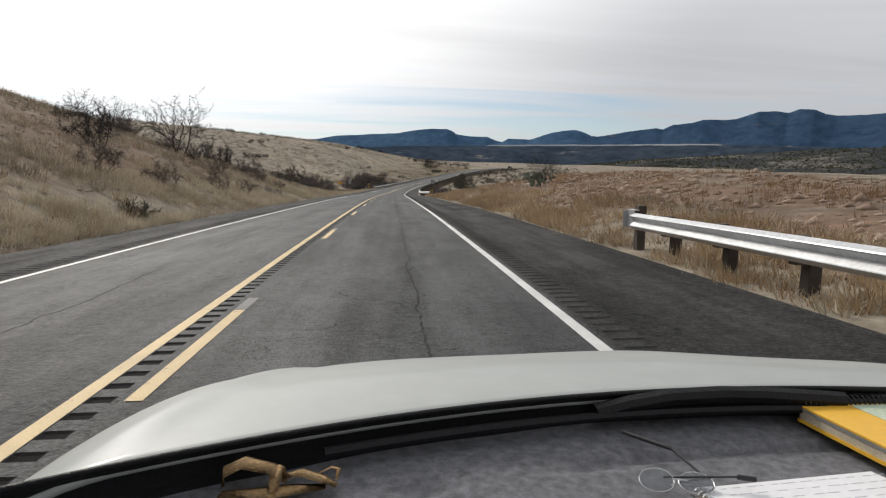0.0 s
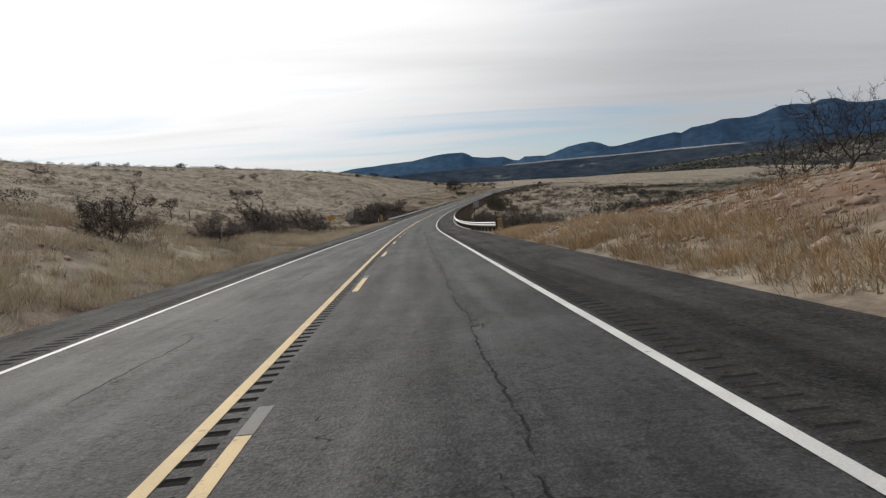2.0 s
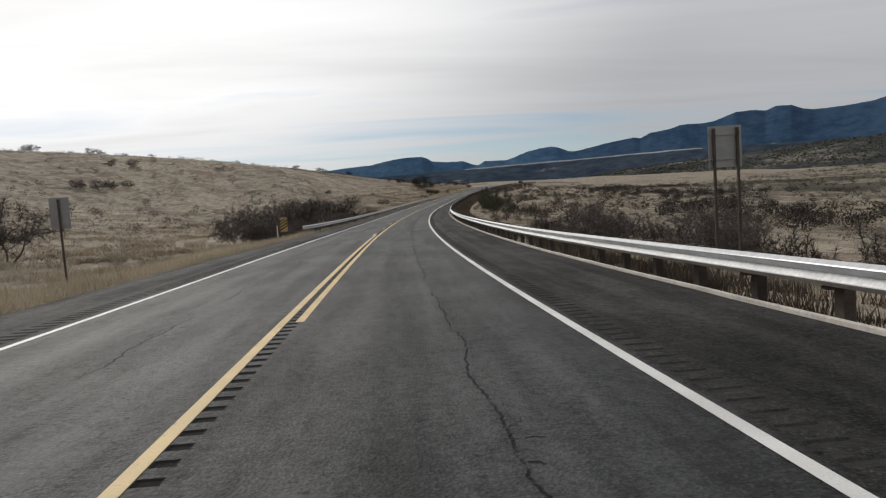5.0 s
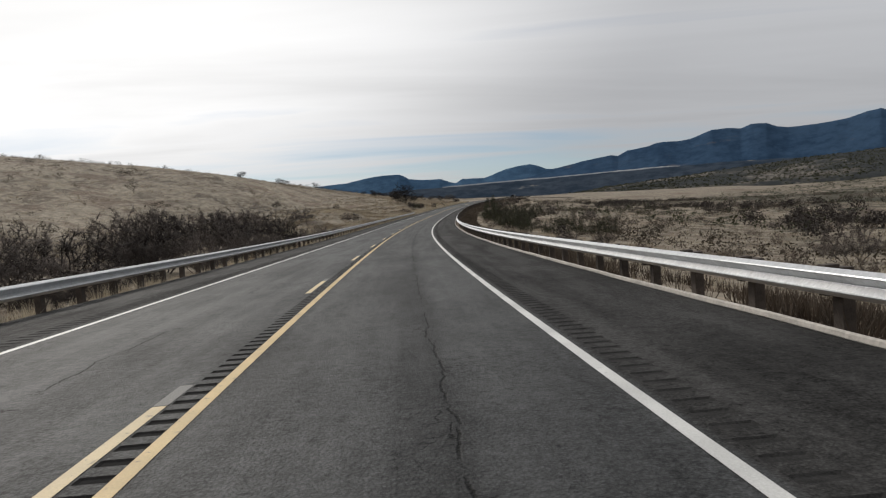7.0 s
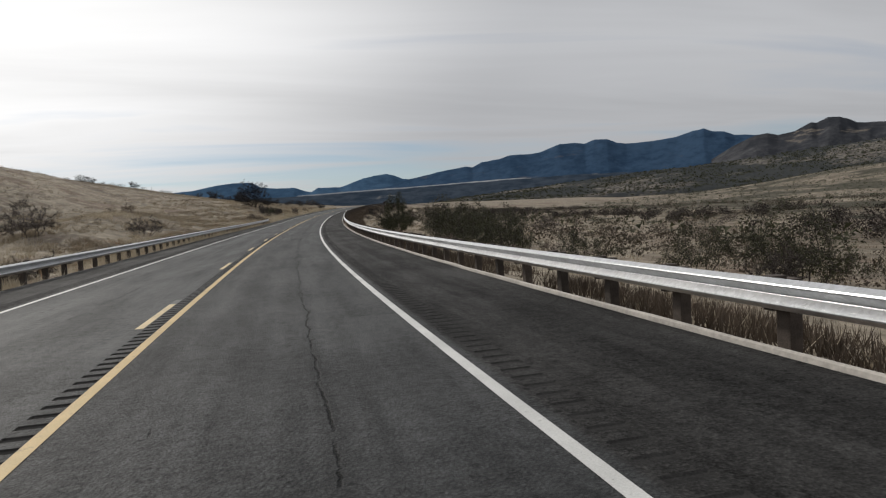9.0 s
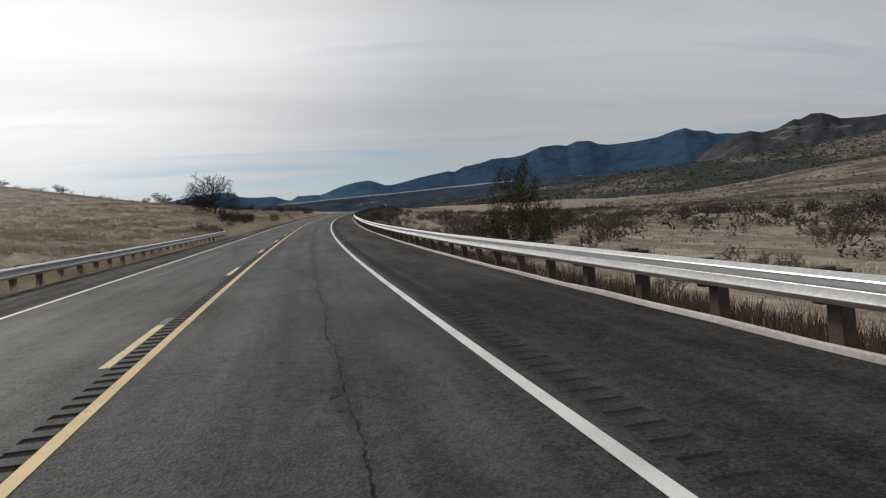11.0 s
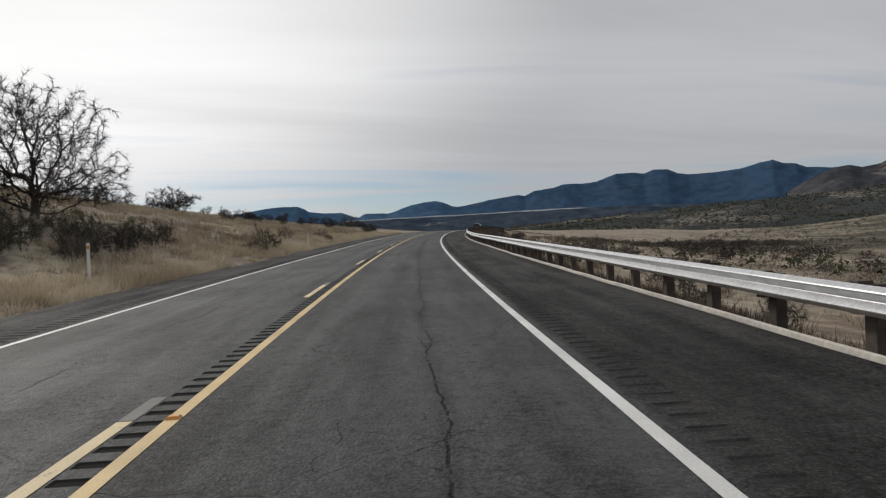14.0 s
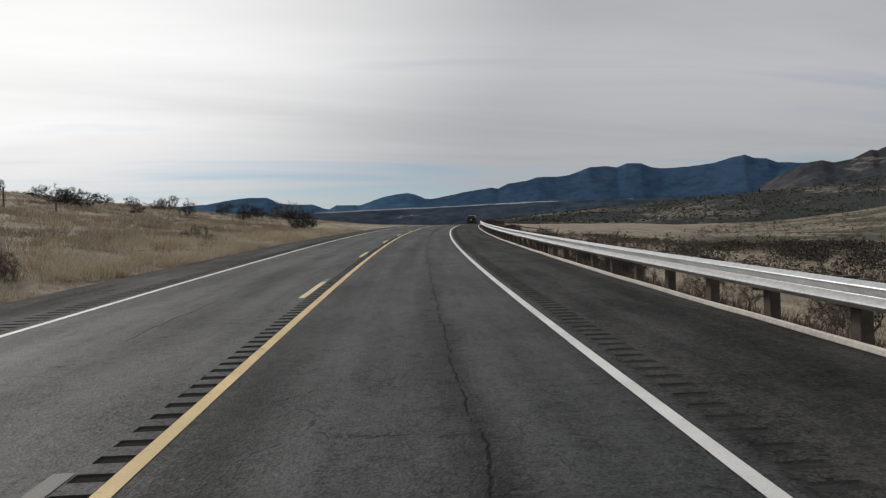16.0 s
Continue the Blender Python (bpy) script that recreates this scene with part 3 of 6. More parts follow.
# ---- the road ----
def ribbon(name, s0, s1, across, material, step=2.0, ups=None, skip=(), drift=None):
    """A strip along the road: across lists the offsets from its middle, ups the heights over its surface."""
    ss = np.linspace(s0, s1, max(2, int(round((s1 - s0) / step)) + 1))
    ups = ups or [0.0] * len(across)
    k = len(across)
    v, uvs = [], []
    for s in ss:
        aside = float(drift(s)) if drift else 0.0
        for u, h in zip(across, ups):
            v.append(road_at(s, u + aside, h))
            uvs.append((u, s))
    f = [(i * k + j, i * k + j + 1, (i + 1) * k + j + 1, (i + 1) * k + j) for i in range(len(ss) - 1) for j in range(k - 1) if j not in skip]
    me = bpy.data.meshes.new(name)
    me.from_pydata(v, [], f)
    layer = me.uv_layers.new(name="plan")
    layer.data.foreach_set("uv", [c for q in f for i in q for c in uvs[i]])
    me.materials.append(material)
    return new(name, me)


RUMBLES = [(-4.28, -3.88, -4.28, -3.88, -4.28, -3.88), (-0.17, 0.19, -0.05, 0.13, -0.165, 0.08), (3.80, 4.18, 3.80, 4.12, 3.80, 4.12)]
ROAD_END = 660
ACROSS = [EDGE_L - 0.25, EDGE_L, -4.28, -3.88, -1.8, -0.17, 0.19, 1.8, 3.80, 4.18, EDGE_R, EDGE_R + 0.25]
road = tagged(ribbon("road", -30, ROAD_END, ACROSS, M_ASPHALT, 2.0, [-0.22] + [0.0] * 10 + [-0.22], skip=(2, 5, 8)),
              "worn grey two-lane asphalt road with fine cracks", "road", kind="structure")


def rumble_strip(u0, u1, g0, g1, s0, s1, pitch, groove, material):
    """Milled grooves from g0 to g1 across a narrow band of the asphalt, 12 mm deep, with rounded lips."""
    ss, hs = [s0], [0.0]
    s = s0
    while s < s1 - pitch:
        for q, h in ((0.0, 0.0), (0.2, -0.011), (0.8, -0.011), (1.0, 0.0)):
            ss.append(s + 0.05 + q * groove)
            hs.append(h)
        s += pitch
    ss.append(s1)
    hs.append(0.0)
    cols = ((u0, 0.0), (g0 + 0.005, 0.0), (g0 + 0.03, 1.0), (g1 - 0.03, 1.0), (g1 - 0.005, 0.0), (u1, 0.0))
    v, uvs = [], []
    for a, h in zip(ss, hs):
        for u, k in cols:
            v.append(road_at(a, u, h * k))
            uvs.append((u, a))
    f = [(i * 6 + j, i * 6 + j + 1, i * 6 + j + 7, i * 6 + j + 6) for i in range(len(ss) - 1) for j in range(5)]
    me = bpy.data.meshes.new("rumble_strip")
    me.from_pydata(v, [], f)
    # faces inside the grooves take the darker groove material
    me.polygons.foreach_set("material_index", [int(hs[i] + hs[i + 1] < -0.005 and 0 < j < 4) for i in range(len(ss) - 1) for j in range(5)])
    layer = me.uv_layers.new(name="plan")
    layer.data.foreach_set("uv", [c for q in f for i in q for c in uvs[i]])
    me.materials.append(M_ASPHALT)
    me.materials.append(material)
    ob = new("rumble_strip", me)
    ob.parent = road
    return tagged(ob, "band of milled rumble grooves in asphalt", kind="stuff")


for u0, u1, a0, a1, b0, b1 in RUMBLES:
    rumble_strip(u0, u1, a0, a1, -30.0, 145.0, 0.30, 0.13, M_GROOVE if abs(u0) < 1 else M_SHOULDERGROOVE)
    rumble_strip(u0, u1, b0, b1, 145.0, 470.0, 0.30, 0.13, M_GROOVE if abs(u0) < 1 else M_SHOULDERGROOVE)
    filler = ribbon("asphalt_band", 470.0, ROAD_END, [u0, u1], M_ASPHALT)
    filler.parent = road


def marking(name, s0, s1, u, w, material, label, drift=None):
    ob = ribbon(name, s0, s1, [u - w / 2, u + w / 2], material, 2.0, [0.005, 0.005], drift=drift)
    ob.parent = road
    return tagged(ob, label)


marking("edge_line", -30, ROAD_END, -3.63, 0.11, M_WHITE, "thin white painted edge line")
marking("edge_line", -30, ROAD_END, 3.635, 0.12, M_WHITE, "white painted edge line", lambda s: -0.05 * smooth(205, 228, s))
marking("centre_line", -30, 162, -0.11, 0.12, M_YELLOW, "solid yellow painted centre line")
marking("centre_line", 128, ROAD_END, 0.13, 0.12, M_YELLOW, "solid yellow painted centre line")
for k in range(-2, 11):
    marking("lane_dash", -4.09 + 12.192 * k - 3.05, -4.09 + 12.192 * k, 0.26, 0.12, M_YELLOW, "short yellow painted dash")
for k in range(14, 54):
    marking("lane_dash", -6.98 + 12.192 * k - 3.05, -6.98 + 12.192 * k, -0.24, 0.12, M_LANEDASH, "short faded yellow painted dash")
# a stripe of paler, scrubbed asphalt ahead of each dash, where older paint was ground away
for k in range(-2, 54):
    u = 0.26 if k < 11 else -0.24
    s = (-4.09 if k < 11 else -6.98) + 12.192 * k
    if k < 11 or k > 13:
        marking("ground_off_patch", s + 0.02, s + 0.75, u, 0.13, M_SCRUBBED, "pale ground-off patch of old paint")


# ---- far mountains ----
def mountain(name, label, dist, crest, depth, material, seed, centre=(10, 200, -4), spurs=0.035, width=200.0):
    """A range whose crest rises at the given bearings and angles (degrees) over its foot, with spurs running down from it."""
    az = np.arange(crest[0][0], crest[-1][0] + 0.01, 0.1)
    el = np.interp(az, [c[0] for c in crest], [c[1] for c in crest])
    rows, verts, faces = 34, [], []
    for i, a_ in enumerate(az):
        arc = dist * radians(a_)
        top = dist * math.tan(radians(el[i])) + centre[2]
        for j in range(rows):
            q = j / (rows - 1) * 2 - 1
            d = dist + q * depth
            px, py = centre[0] + d * math.sin(radians(a_)), centre[1] + d * math.cos(radians(a_))
            n2 = noise.fractal(Vector((px / 90, py / 90, seed + 7)), 0.9, 2.1, 4)
            bend = 1.1 * noise.noise(Vector((arc / 300, q * 2.2, seed + 3)))
            ridge = 1 - 2 * abs(noise.noise(Vector((arc / width + bend, q * 3.5, seed)))) - 0.8 * abs(noise.noise(Vector((arc / width * 2.7 + bend * 2, q * 7.0, seed + 1))))
            shape = max(0.0, 1 - abs(q)) ** 0.95
            h = top * shape + top * spurs * (ridge - 0.35) * min(1, (1 - shape) * 2.2) * shape ** 0.6 + n2 * (2.2 + 7 * shape * (1 - shape)) - 25 * (abs(q) > 0.99)
            verts.append((px, py, h))
    for i in range(len(az) - 1):
        for j in range(rows - 1):
            faces.append((i * rows + j, (i + 1) * rows + j, (i + 1) * rows + j + 1, i * rows + j + 1))
    me = bpy.data.meshes.new(name)
    me.from_pydata(verts, [], faces)
    me.polygons.foreach_set("use_smooth", [True] * len(faces))
    me.materials.append(material)
    return tagged(new(name, me), label, "mountain", kind="structure")


# mesa, hill and range carry their haze in the material colour
mountain("backdrop_mesa", "low flat-topped haze-blue mesa on the horizon", 4250, [(-9, 1.7), (-5, 2.45), (-1.8, 2.68), (0.4, 2.82), (2.15, 3.15), (3.4, 3.27), (4.75, 3.28), (5.25, 3.05), (5.55, 2.82), (7, 2.66), (8.2, 2.64), (9.2, 2.28), (12, 1.8)], 420, M_MOUNT, 1)
mountain("backdrop_hill", "pointed haze-blue hill on the horizon", 4150, [(8, 1.9), (9.6, 2.24), (10.1, 2.53), (11.9, 2.47), (12.3, 2.56), (13.85, 3.1), (14.9, 3.3), (15.9, 3.36), (16.4, 3.25), (17.2, 2.86), (18.3, 2.8), (20.5, 2.6), (23, 2.2)], 420, M_MOUNT, 2)
mountain("backdrop_range", "long jagged mountain range in dark haze blue", 4000, [(15.5, 2.2), (17.5, 2.75), (19.5, 3.11), (21.35, 3.41), (22.55, 3.57), (23.1, 3.46), (23.9, 3.85), (25.45, 4.02), (26.2, 4.27), (27.8, 4.25), (28.8, 4.32), (29.8, 4.72), (30.4, 4.9), (31.7, 4.87), (32.45, 4.75), (33.15, 5.0), (34.2, 4.97), (35, 4.62), (35.7, 4.47), (37.6, 4.49), (39.5, 4.65), (40.8, 5.0), (41.6, 5.12), (42.2, 4.85), (43.1, 4.74), (43.8, 4.4), (45, 4.27), (46, 4.22), (47, 3.9), (50, 3.7), (56, 3.6), (66, 3.8), (75, 3.4)], 650, M_RANGE, 3)
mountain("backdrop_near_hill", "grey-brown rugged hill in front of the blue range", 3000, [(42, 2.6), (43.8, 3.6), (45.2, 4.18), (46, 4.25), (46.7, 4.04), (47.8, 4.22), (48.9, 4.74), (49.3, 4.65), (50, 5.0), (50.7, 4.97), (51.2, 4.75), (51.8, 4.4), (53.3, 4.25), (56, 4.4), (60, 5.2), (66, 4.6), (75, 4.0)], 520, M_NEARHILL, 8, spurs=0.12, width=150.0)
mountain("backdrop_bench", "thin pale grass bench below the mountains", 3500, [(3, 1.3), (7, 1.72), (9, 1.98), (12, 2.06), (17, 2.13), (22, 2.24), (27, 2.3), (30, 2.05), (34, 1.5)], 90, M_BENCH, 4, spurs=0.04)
mountain("backdrop_woods", "dark haze-blue wooded slope below the mountains", 3150, [(-8, 1.2), (0, 1.72), (6, 1.88), (9, 1.9), (14, 1.98), (20, 2.09), (26, 2.2), (31, 2.25), (36, 2.1), (44, 1.8), (52, 1.2)], 420, M_WOODS, 5, spurs=0.1, width=120.0)

foothills = mountain("backdrop_foothills", "pale brown foothills dotted with dark junipers", 2250, [(16, 0.2), (22, 0.9), (28, 1.35), (33, 1.75), (38, 2.1), (43, 2.3), (47, 2.6), (52, 3.0), (58, 3.4), (66, 3.6), (78, 3.2), (95, 2.0)], 620, M_FOOT, 6)


# ---- builders for things ----
def mesh_from(name, verts, faces, material, flat=True):
    me = bpy.data.meshes.new(name)
    me.from_pydata([tuple(v) for v in verts], [], faces)
    if not flat:
        me.polygons.foreach_set("use_smooth", [True] * len(faces))
    me.materials.append(material)
    return me


def empty(name, m, label, category, group=""):
    ob = new(name)
    ob.matrix_basis = m
    return tagged(ob, label, category, group)


def part(name, data, material, parent, label="", m=None):
    """Link a bmesh or a mesh as one object under a thing or a part; its points are in the parent's own space."""
    if isinstance(data, bmesh.types.BMesh):
        me = bpy.data.meshes.new(name)
        data.to_mesh(me)
        data.free()
        me.materials.append(material)
    else:
        me = data
    ob = new(name, me)
    ob.parent = parent
    if m is not None:
        ob.matrix_basis = m
    return tagged(ob, label)


def box(w, d, h, at=(0, 0, 0), bevel=0.0, turn=None):
    """A box w x d x h standing on at, with rounded edges."""
    bm = bmesh.new()
    bmesh.ops.create_cube(bm, size=1, matrix=Matrix.Translation((at[0], at[1], at[2] + h / 2)) @ (turn or Matrix()) @ Matrix.Diagonal((w, d, h, 1)))
    if bevel:
        bmesh.ops.bevel(bm, geom=bm.edges[:], offset=bevel, segments=2, affect="EDGES", profile=0.6)
    return bm


def rod(p, q, r, r2=None, sides=8):
    """A tapered rod between two points."""
    p, q = Vector(p), Vector(q)
    d = q - p
    bm = bmesh.new()
    bmesh.ops.create_cone(bm, segments=sides, cap_ends=True, radius1=r, radius2=r if r2 is None else r2, depth=d.length,
                          matrix=Matrix.Translation((p + q) / 2) @ d.to_track_quat("Z", "Y").to_matrix().to_4x4())
    return bm


def joined(*bms):
    """Several bmeshes of one part in one."""
    out = bmesh.new()
    for b in bms:
        me = bpy.data.meshes.new("joined")
        b.to_mesh(me)
        b.free()
        out.from_mesh(me)
        bpy.data.meshes.remove(me)
    return out


def sheet(points, thick):
    """A flat plate with the given outline in x, z, facing -y."""
    bm = bmesh.new()
    f = bm.faces.new([bm.verts.new((x, 0, z)) for x, z in points])
    r = bmesh.ops.extrude_face_region(bm, geom=[f])
    bmesh.ops.translate(bm, vec=(0, thick, 0), verts=[v for v in r["geom"] if isinstance(v, bmesh.types.BMVert)])
    bmesh.ops.recalc_face_normals(bm, faces=bm.faces[:])
    return bm


# ---- guard rails ----
W_BEAM = [(0.004, 0.0), (0.076, 0.054), (0.084, 0.068), (0.080, 0.080), (0.006, 0.146), (0.0, 0.155), (0.006, 0.164), (0.080, 0.238), (0.084, 0.252), (0.076, 0.266), (0.004, 0.31)]
POST_MESH = bpy.data.meshes.new("post")
_b = box(0.15, 0.19, 1.06, (0, 0, -0.35), 0.012)
_b.to_mesh(POST_MESH)
_b.free()
POST_MESH.materials.append(M_POST)
BLOCK_MESH = bpy.data.meshes.new("offset_block")
_b = box(0.17, 0.14, 0.35, (0, 0, 0.40), 0.01)
_b.to_mesh(BLOCK_MESH)
_b.free()
BLOCK_MESH.materials.append(M_POST)


def guard_rail(s0, s1, offset, side, label, low=0.42):
    """A W-beam rail on posts. side is +1 where traffic passes on its left."""
    rail = empty("guard_rail", Matrix.Translation(road_at(s0, offset(s0))), label, "guard rail")
    back = rail.matrix_basis.inverted()

    step = 3.81
    k, s = 0, s0
    while s < s1 - 0.05:
        e = min(s + step + 0.12, s1)
        ss = np.linspace(s, e, 4)
        v, f = [], []
        lap = 0.004 if k % 2 else 0.0
        for a in ss:
            for dx, dz in W_BEAM:
                v.append(back @ road_at(a, offset(a) - side * (dx + lap), low + dz))
            for dx, dz in reversed(W_BEAM):
                v.append(back @ road_at(a, offset(a) - side * (dx + lap - 0.006), low + dz))
        m = 2 * len(W_BEAM)
        for i in range(3):
            for j in range(m):
                q = (i * m + j, i * m + (j + 1) % m, (i + 1) * m + (j + 1) % m, (i + 1) * m + j)
                f.append(q if side > 0 else q[::-1])
        part("rail_panel", mesh_from("rail_panel", v, f, M_STEEL), M_STEEL, rail)
        s += step
        k += 1
    n = int((s1 - s0) / 1.905)
    for i in range(n + 1):
        a = s0 + 0.3 + i * 1.905
        if a > s1:
            break
        lean = random.uniform(-1.5, 1.5)
        m = back @ road_pose(a, offset(a) + side * 0.27, low - 0.42, 0) @ pose(0, 0, random.uniform(-0.03, 0.02), lean, random.uniform(-1.5, 1.5), 0)
        p = part("post", POST_MESH, M_POST, rail, "", m)
        part("offset_block", BLOCK_MESH, M_POST, p, "", Matrix.Translation((-side * 0.165, 0, 0)))
    return rail


def right_line(s):
    return 6.58 + 0.95 * max(0.0, (104 - s) / 20) ** 2


guard_rail(-29, 1.2, lambda s: 6.55, 1, "galvanised steel guard rail on dark timber posts, ending at a bank", 0.40)
guard_rail(87.5, 560, right_line, 1, "long galvanised steel guard rail on timber posts along the valley side", 0.33)
guard_rail(172, 339, lambda s: -6.0 - 0.5 * max(0.0, (182 - s) / 10) ** 2, -1, "galvanised steel guard rail on timber posts beside a brushy gully", 0.36)


def rail_end(s, u, side, label):
    """The boxed end shoe of a rail with its end post."""
    e = empty("rail_end_shoe", road_pose(s, u), label, "rail end")
    part("end_post", box(0.16, 0.2, 1.2, (side * 0.2, 0, -0.35), 0.012), M_POST, e)
    part("shoe_plate", joined(box(0.02, 0.34, 0.34, (0, 0, 0.41), 0.006), box(0.10, 0.02, 0.34, (-side * 0.04, 0.17, 0.41), 0.005), box(0.12, 0.34, 0.02, (side * 0.05, 0, 0.755), 0.005)), M_STEEL, e)
    for dz in (0.49, 0.65):
        part("bolt", rod((-0.03, 0, dz), (0.03, 0, dz), 0.016), M_STEEL, e)
    return e


rail_end(1.35, 6.53, 1, "steel end shoe bolted to a timber post")
rail_end(339.2, -6.02, -1, "steel end shoe bolted to a timber post")

kerb = ribbon("kerb", 100, 560, [6.245, 6.255, 6.275, 6.31, 6.36], M_CURB, 1.5, [0.0, 0.05, 0.065, 0.06, -0.25])
tagged(kerb, "low worn asphalt kerb under the guard rail", "kerb", kind="structure")
for i, v in enumerate(kerb.data.vertices):
    v.co.z += 0.018 * noise.noise(v.co * 0.9) + 0.012 * noise.noise(v.co * 4)


# ---- signs and marker posts ----
def text_on(body, size, at, parent, material, turn=None):
    """Raised letters as a mesh of their own."""
    c = bpy.data.curves.new("lettering", "FONT")
    c.body, c.size, c.align_x, c.align_y, c.extrude = body, size, "CENTER", "CENTER", 0.002
    tmp = bpy.data.objects.new("lettering", c)
    scene.collection.objects.link(tmp)
    bpy.context.view_layer.update()
    me = bpy.data.meshes.new_from_object(tmp.evaluated_get(bpy.context.evaluated_depsgraph_get()))
    bpy.data.objects.remove(tmp)
    me.materials.clear()
    me.materials.append(material)
    return part("lettering", me, material, parent, "black lettering", Matrix.Translation(at) @ pose(0, 0, 0, 90, 0, 0))


def pennant_sign(s, u):
    g = ground_at(*road_at(s, u).xy)
    e = empty("no_passing_sign", Matrix.Translation((*road_at(s, u).xy, g)) @ pose(0, 0, 0, 0, 0, -math.degrees(float(line_at(np.float64(s))[3])) - 12), "yellow pennant sign reading no passing zone on two thin posts", "road sign")
    board = part("board", sheet([(-0.5, 1.62), (0.55, 1.98), (-0.5, 2.34)], 0.004), M_SIGNYEL, e, "yellow triangular board")
    part("border", joined(rod((-0.47, -0.004, 1.68), (-0.47, -0.004, 2.28), 0.012), rod((-0.46, -0.004, 1.67), (0.47, -0.004, 1.98), 0.012), rod((-0.46, -0.004, 2.29), (0.47, -0.004, 1.98), 0.012)), M_BLACK, board)
    for i, w in enumerate(("NO", "PASSING", "ZONE")):
        text_on(w, 0.15, (-0.2, -0.006, 2.14 - 0.165 * i), board, M_BLACK)
    for x in (-0.40, 0.28):
        part("post", box(0.05, 0.04, 2.5 if x < 0 else 2.1, (x, 0.03, -0.3), 0.006), M_POST, e)
    return e


pennant_sign(121.8, -8.9)


def sign_back(s, u, w, h, low, posts, label):
    """A sheet sign seen from behind, with its stiffeners."""
    g = ground_at(*road_at(s, u).xy)
    zr = road_at(s, u).z
    e = empty("road_sign", Matrix.Translation((*road_at(s, u).xy, g)) @ pose(0, 0, 0, 0, 0, -math.degrees(float(line_at(np.float64(s))[3]))), label, "road sign")
    b = zr - g + low
    part("board", box(w, 0.004, h, (0, 0.05, b), 0.0015), M_SIGNBACK, e, "dull grey sheet metal back")
    for dz in (0.18, 0.78):
        part("stiffener", box(w * 0.92, 0.03, 0.05, (0, 0.03, b + h * dz), 0.004), M_SIGNBACK, e)
    for x in posts:
        part("post", box(0.06, 0.05, b + h + 0.25, (x, 0, -0.3), 0.006), M_POST, e)
    return e


sign_back(140.5, -9.0, 0.62, 1.0, 1.55, (0.0,), "grey back of a rectangular sign on one post in dry grass")
sign_back(133.5, 9.3, 0.80, 0.95, 2.1, (-0.28, 0.28), "grey back of a road sign on two posts below the rail")


def object_marker(s, u, w, h, low, label, slant):
    e = empty("object_marker", road_pose(s, u), label, "road marker")
    board = part("board", box(w, 0.006, h, (0, 0, low), 0.002), M_MARKER, e, "yellow striped board")
    n = 5
    for i in range(n):
        z0 = low + h * (i + 0.1) / n
        d = h / n * 0.5
        k = slant * w * 0.6
        lo, hi = low + 0.01, low + h - 0.01
        pts = [(-w / 2 + 0.01, z0 - k / 2), (w / 2 - 0.01, z0 + k / 2), (w / 2 - 0.01, z0 + k / 2 + d), (-w / 2 + 0.01, z0 - k / 2 + d)]
        pts = [(x, min(max(z, lo), hi)) for x, z in pts]
        if min(abs(pts[0][1] - pts[3][1]), abs(pts[1][1] - pts[2][1])) > 0.01:
            bm = sheet(pts, 0.002)
            bmesh.ops.translate(bm, vec=(0, -0.007, 0), verts=bm.verts[:])
            part("stripe", bm, M_BLACK, board)
    part("post", box(0.05, 0.04, low + h * 0.8 + 0.4, (0, 0.03, -0.4), 0.005), M_POST, e)
    return e


object_marker(86.9, 7.45, 0.34, 0.80, 0.1, "black and yellow striped marker at the start of a rail", -1)
object_marker(170.5, -7.6, 0.55, 1.1, 0.35, "black and yellow striped marker at the start of a rail", 1)


def marker_post(s, u, h, label):
    g = ground_at(*road_at(s, u).xy)
    e = empty("marker_post", Matrix.Translation((*road_at(s, u).xy, g)), label, "marker post", "roadside marker posts")
    part("blade", box(0.09, 0.035, h + 0.2, (0, 0, -0.2), 0.01), M_PALE, e)
    part("reflector", box(0.07, 0.008, 0.10, (0, -0.022, h - 0.18), 0.003), M_AMBER, e, "small amber reflector")
    return e


marker_post(171.8, -8.4, 1.3, "slim white marker post near the rail start")
marker_post(373.3, -7.3, 1.1, "slim white marker post in dry grass")
marker_post(404.8, -6.5, 1.1, "slim white marker post in dry grass")
marker_post(78.0, -9.2, 0.9, "slim white marker post in dry grass")


def pavement_stud(s, u):
    e = empty("pavement_stud", road_pose(s, u, 0.006), "raised amber reflector stud on the centre line", "road stud", "centre line studs")
    bm = box(0.11, 0.10, 0.022, (0, 0, 0))
    for v in bm.verts:
        if v.co.z > 0.01:
            v.co.x *= 0.72
            v.co.y *= 0.62
    part("stud_body", bm, M_AMBER, e)


pavement_stud(358.8, 0.13)
pavement_stud(309.0, 0.13)


# ---- the dark car far ahead ----
M_DARKPAINT = simple("dark_car_paint", (0.018, 0.018, 0.02), 0.25, 0.2, 0.1, 2)
M_GLASS = simple("tinted_glass", (0.012, 0.013, 0.015), 0.06, 0, 0.1, 2)
M_TYRE = simple("tyre_rubber", (0.02, 0.02, 0.02), 0.85, 0, 0.2, 12, 0.003)
M_CHROME = simple("bright_metal", (0.6, 0.6, 0.6), 0.2, 1.0, 0.05, 5)
M_REDLAMP = simple("red_lamp_lens", (0.30, 0.012, 0.012), 0.2, 0, 0.1, 9)


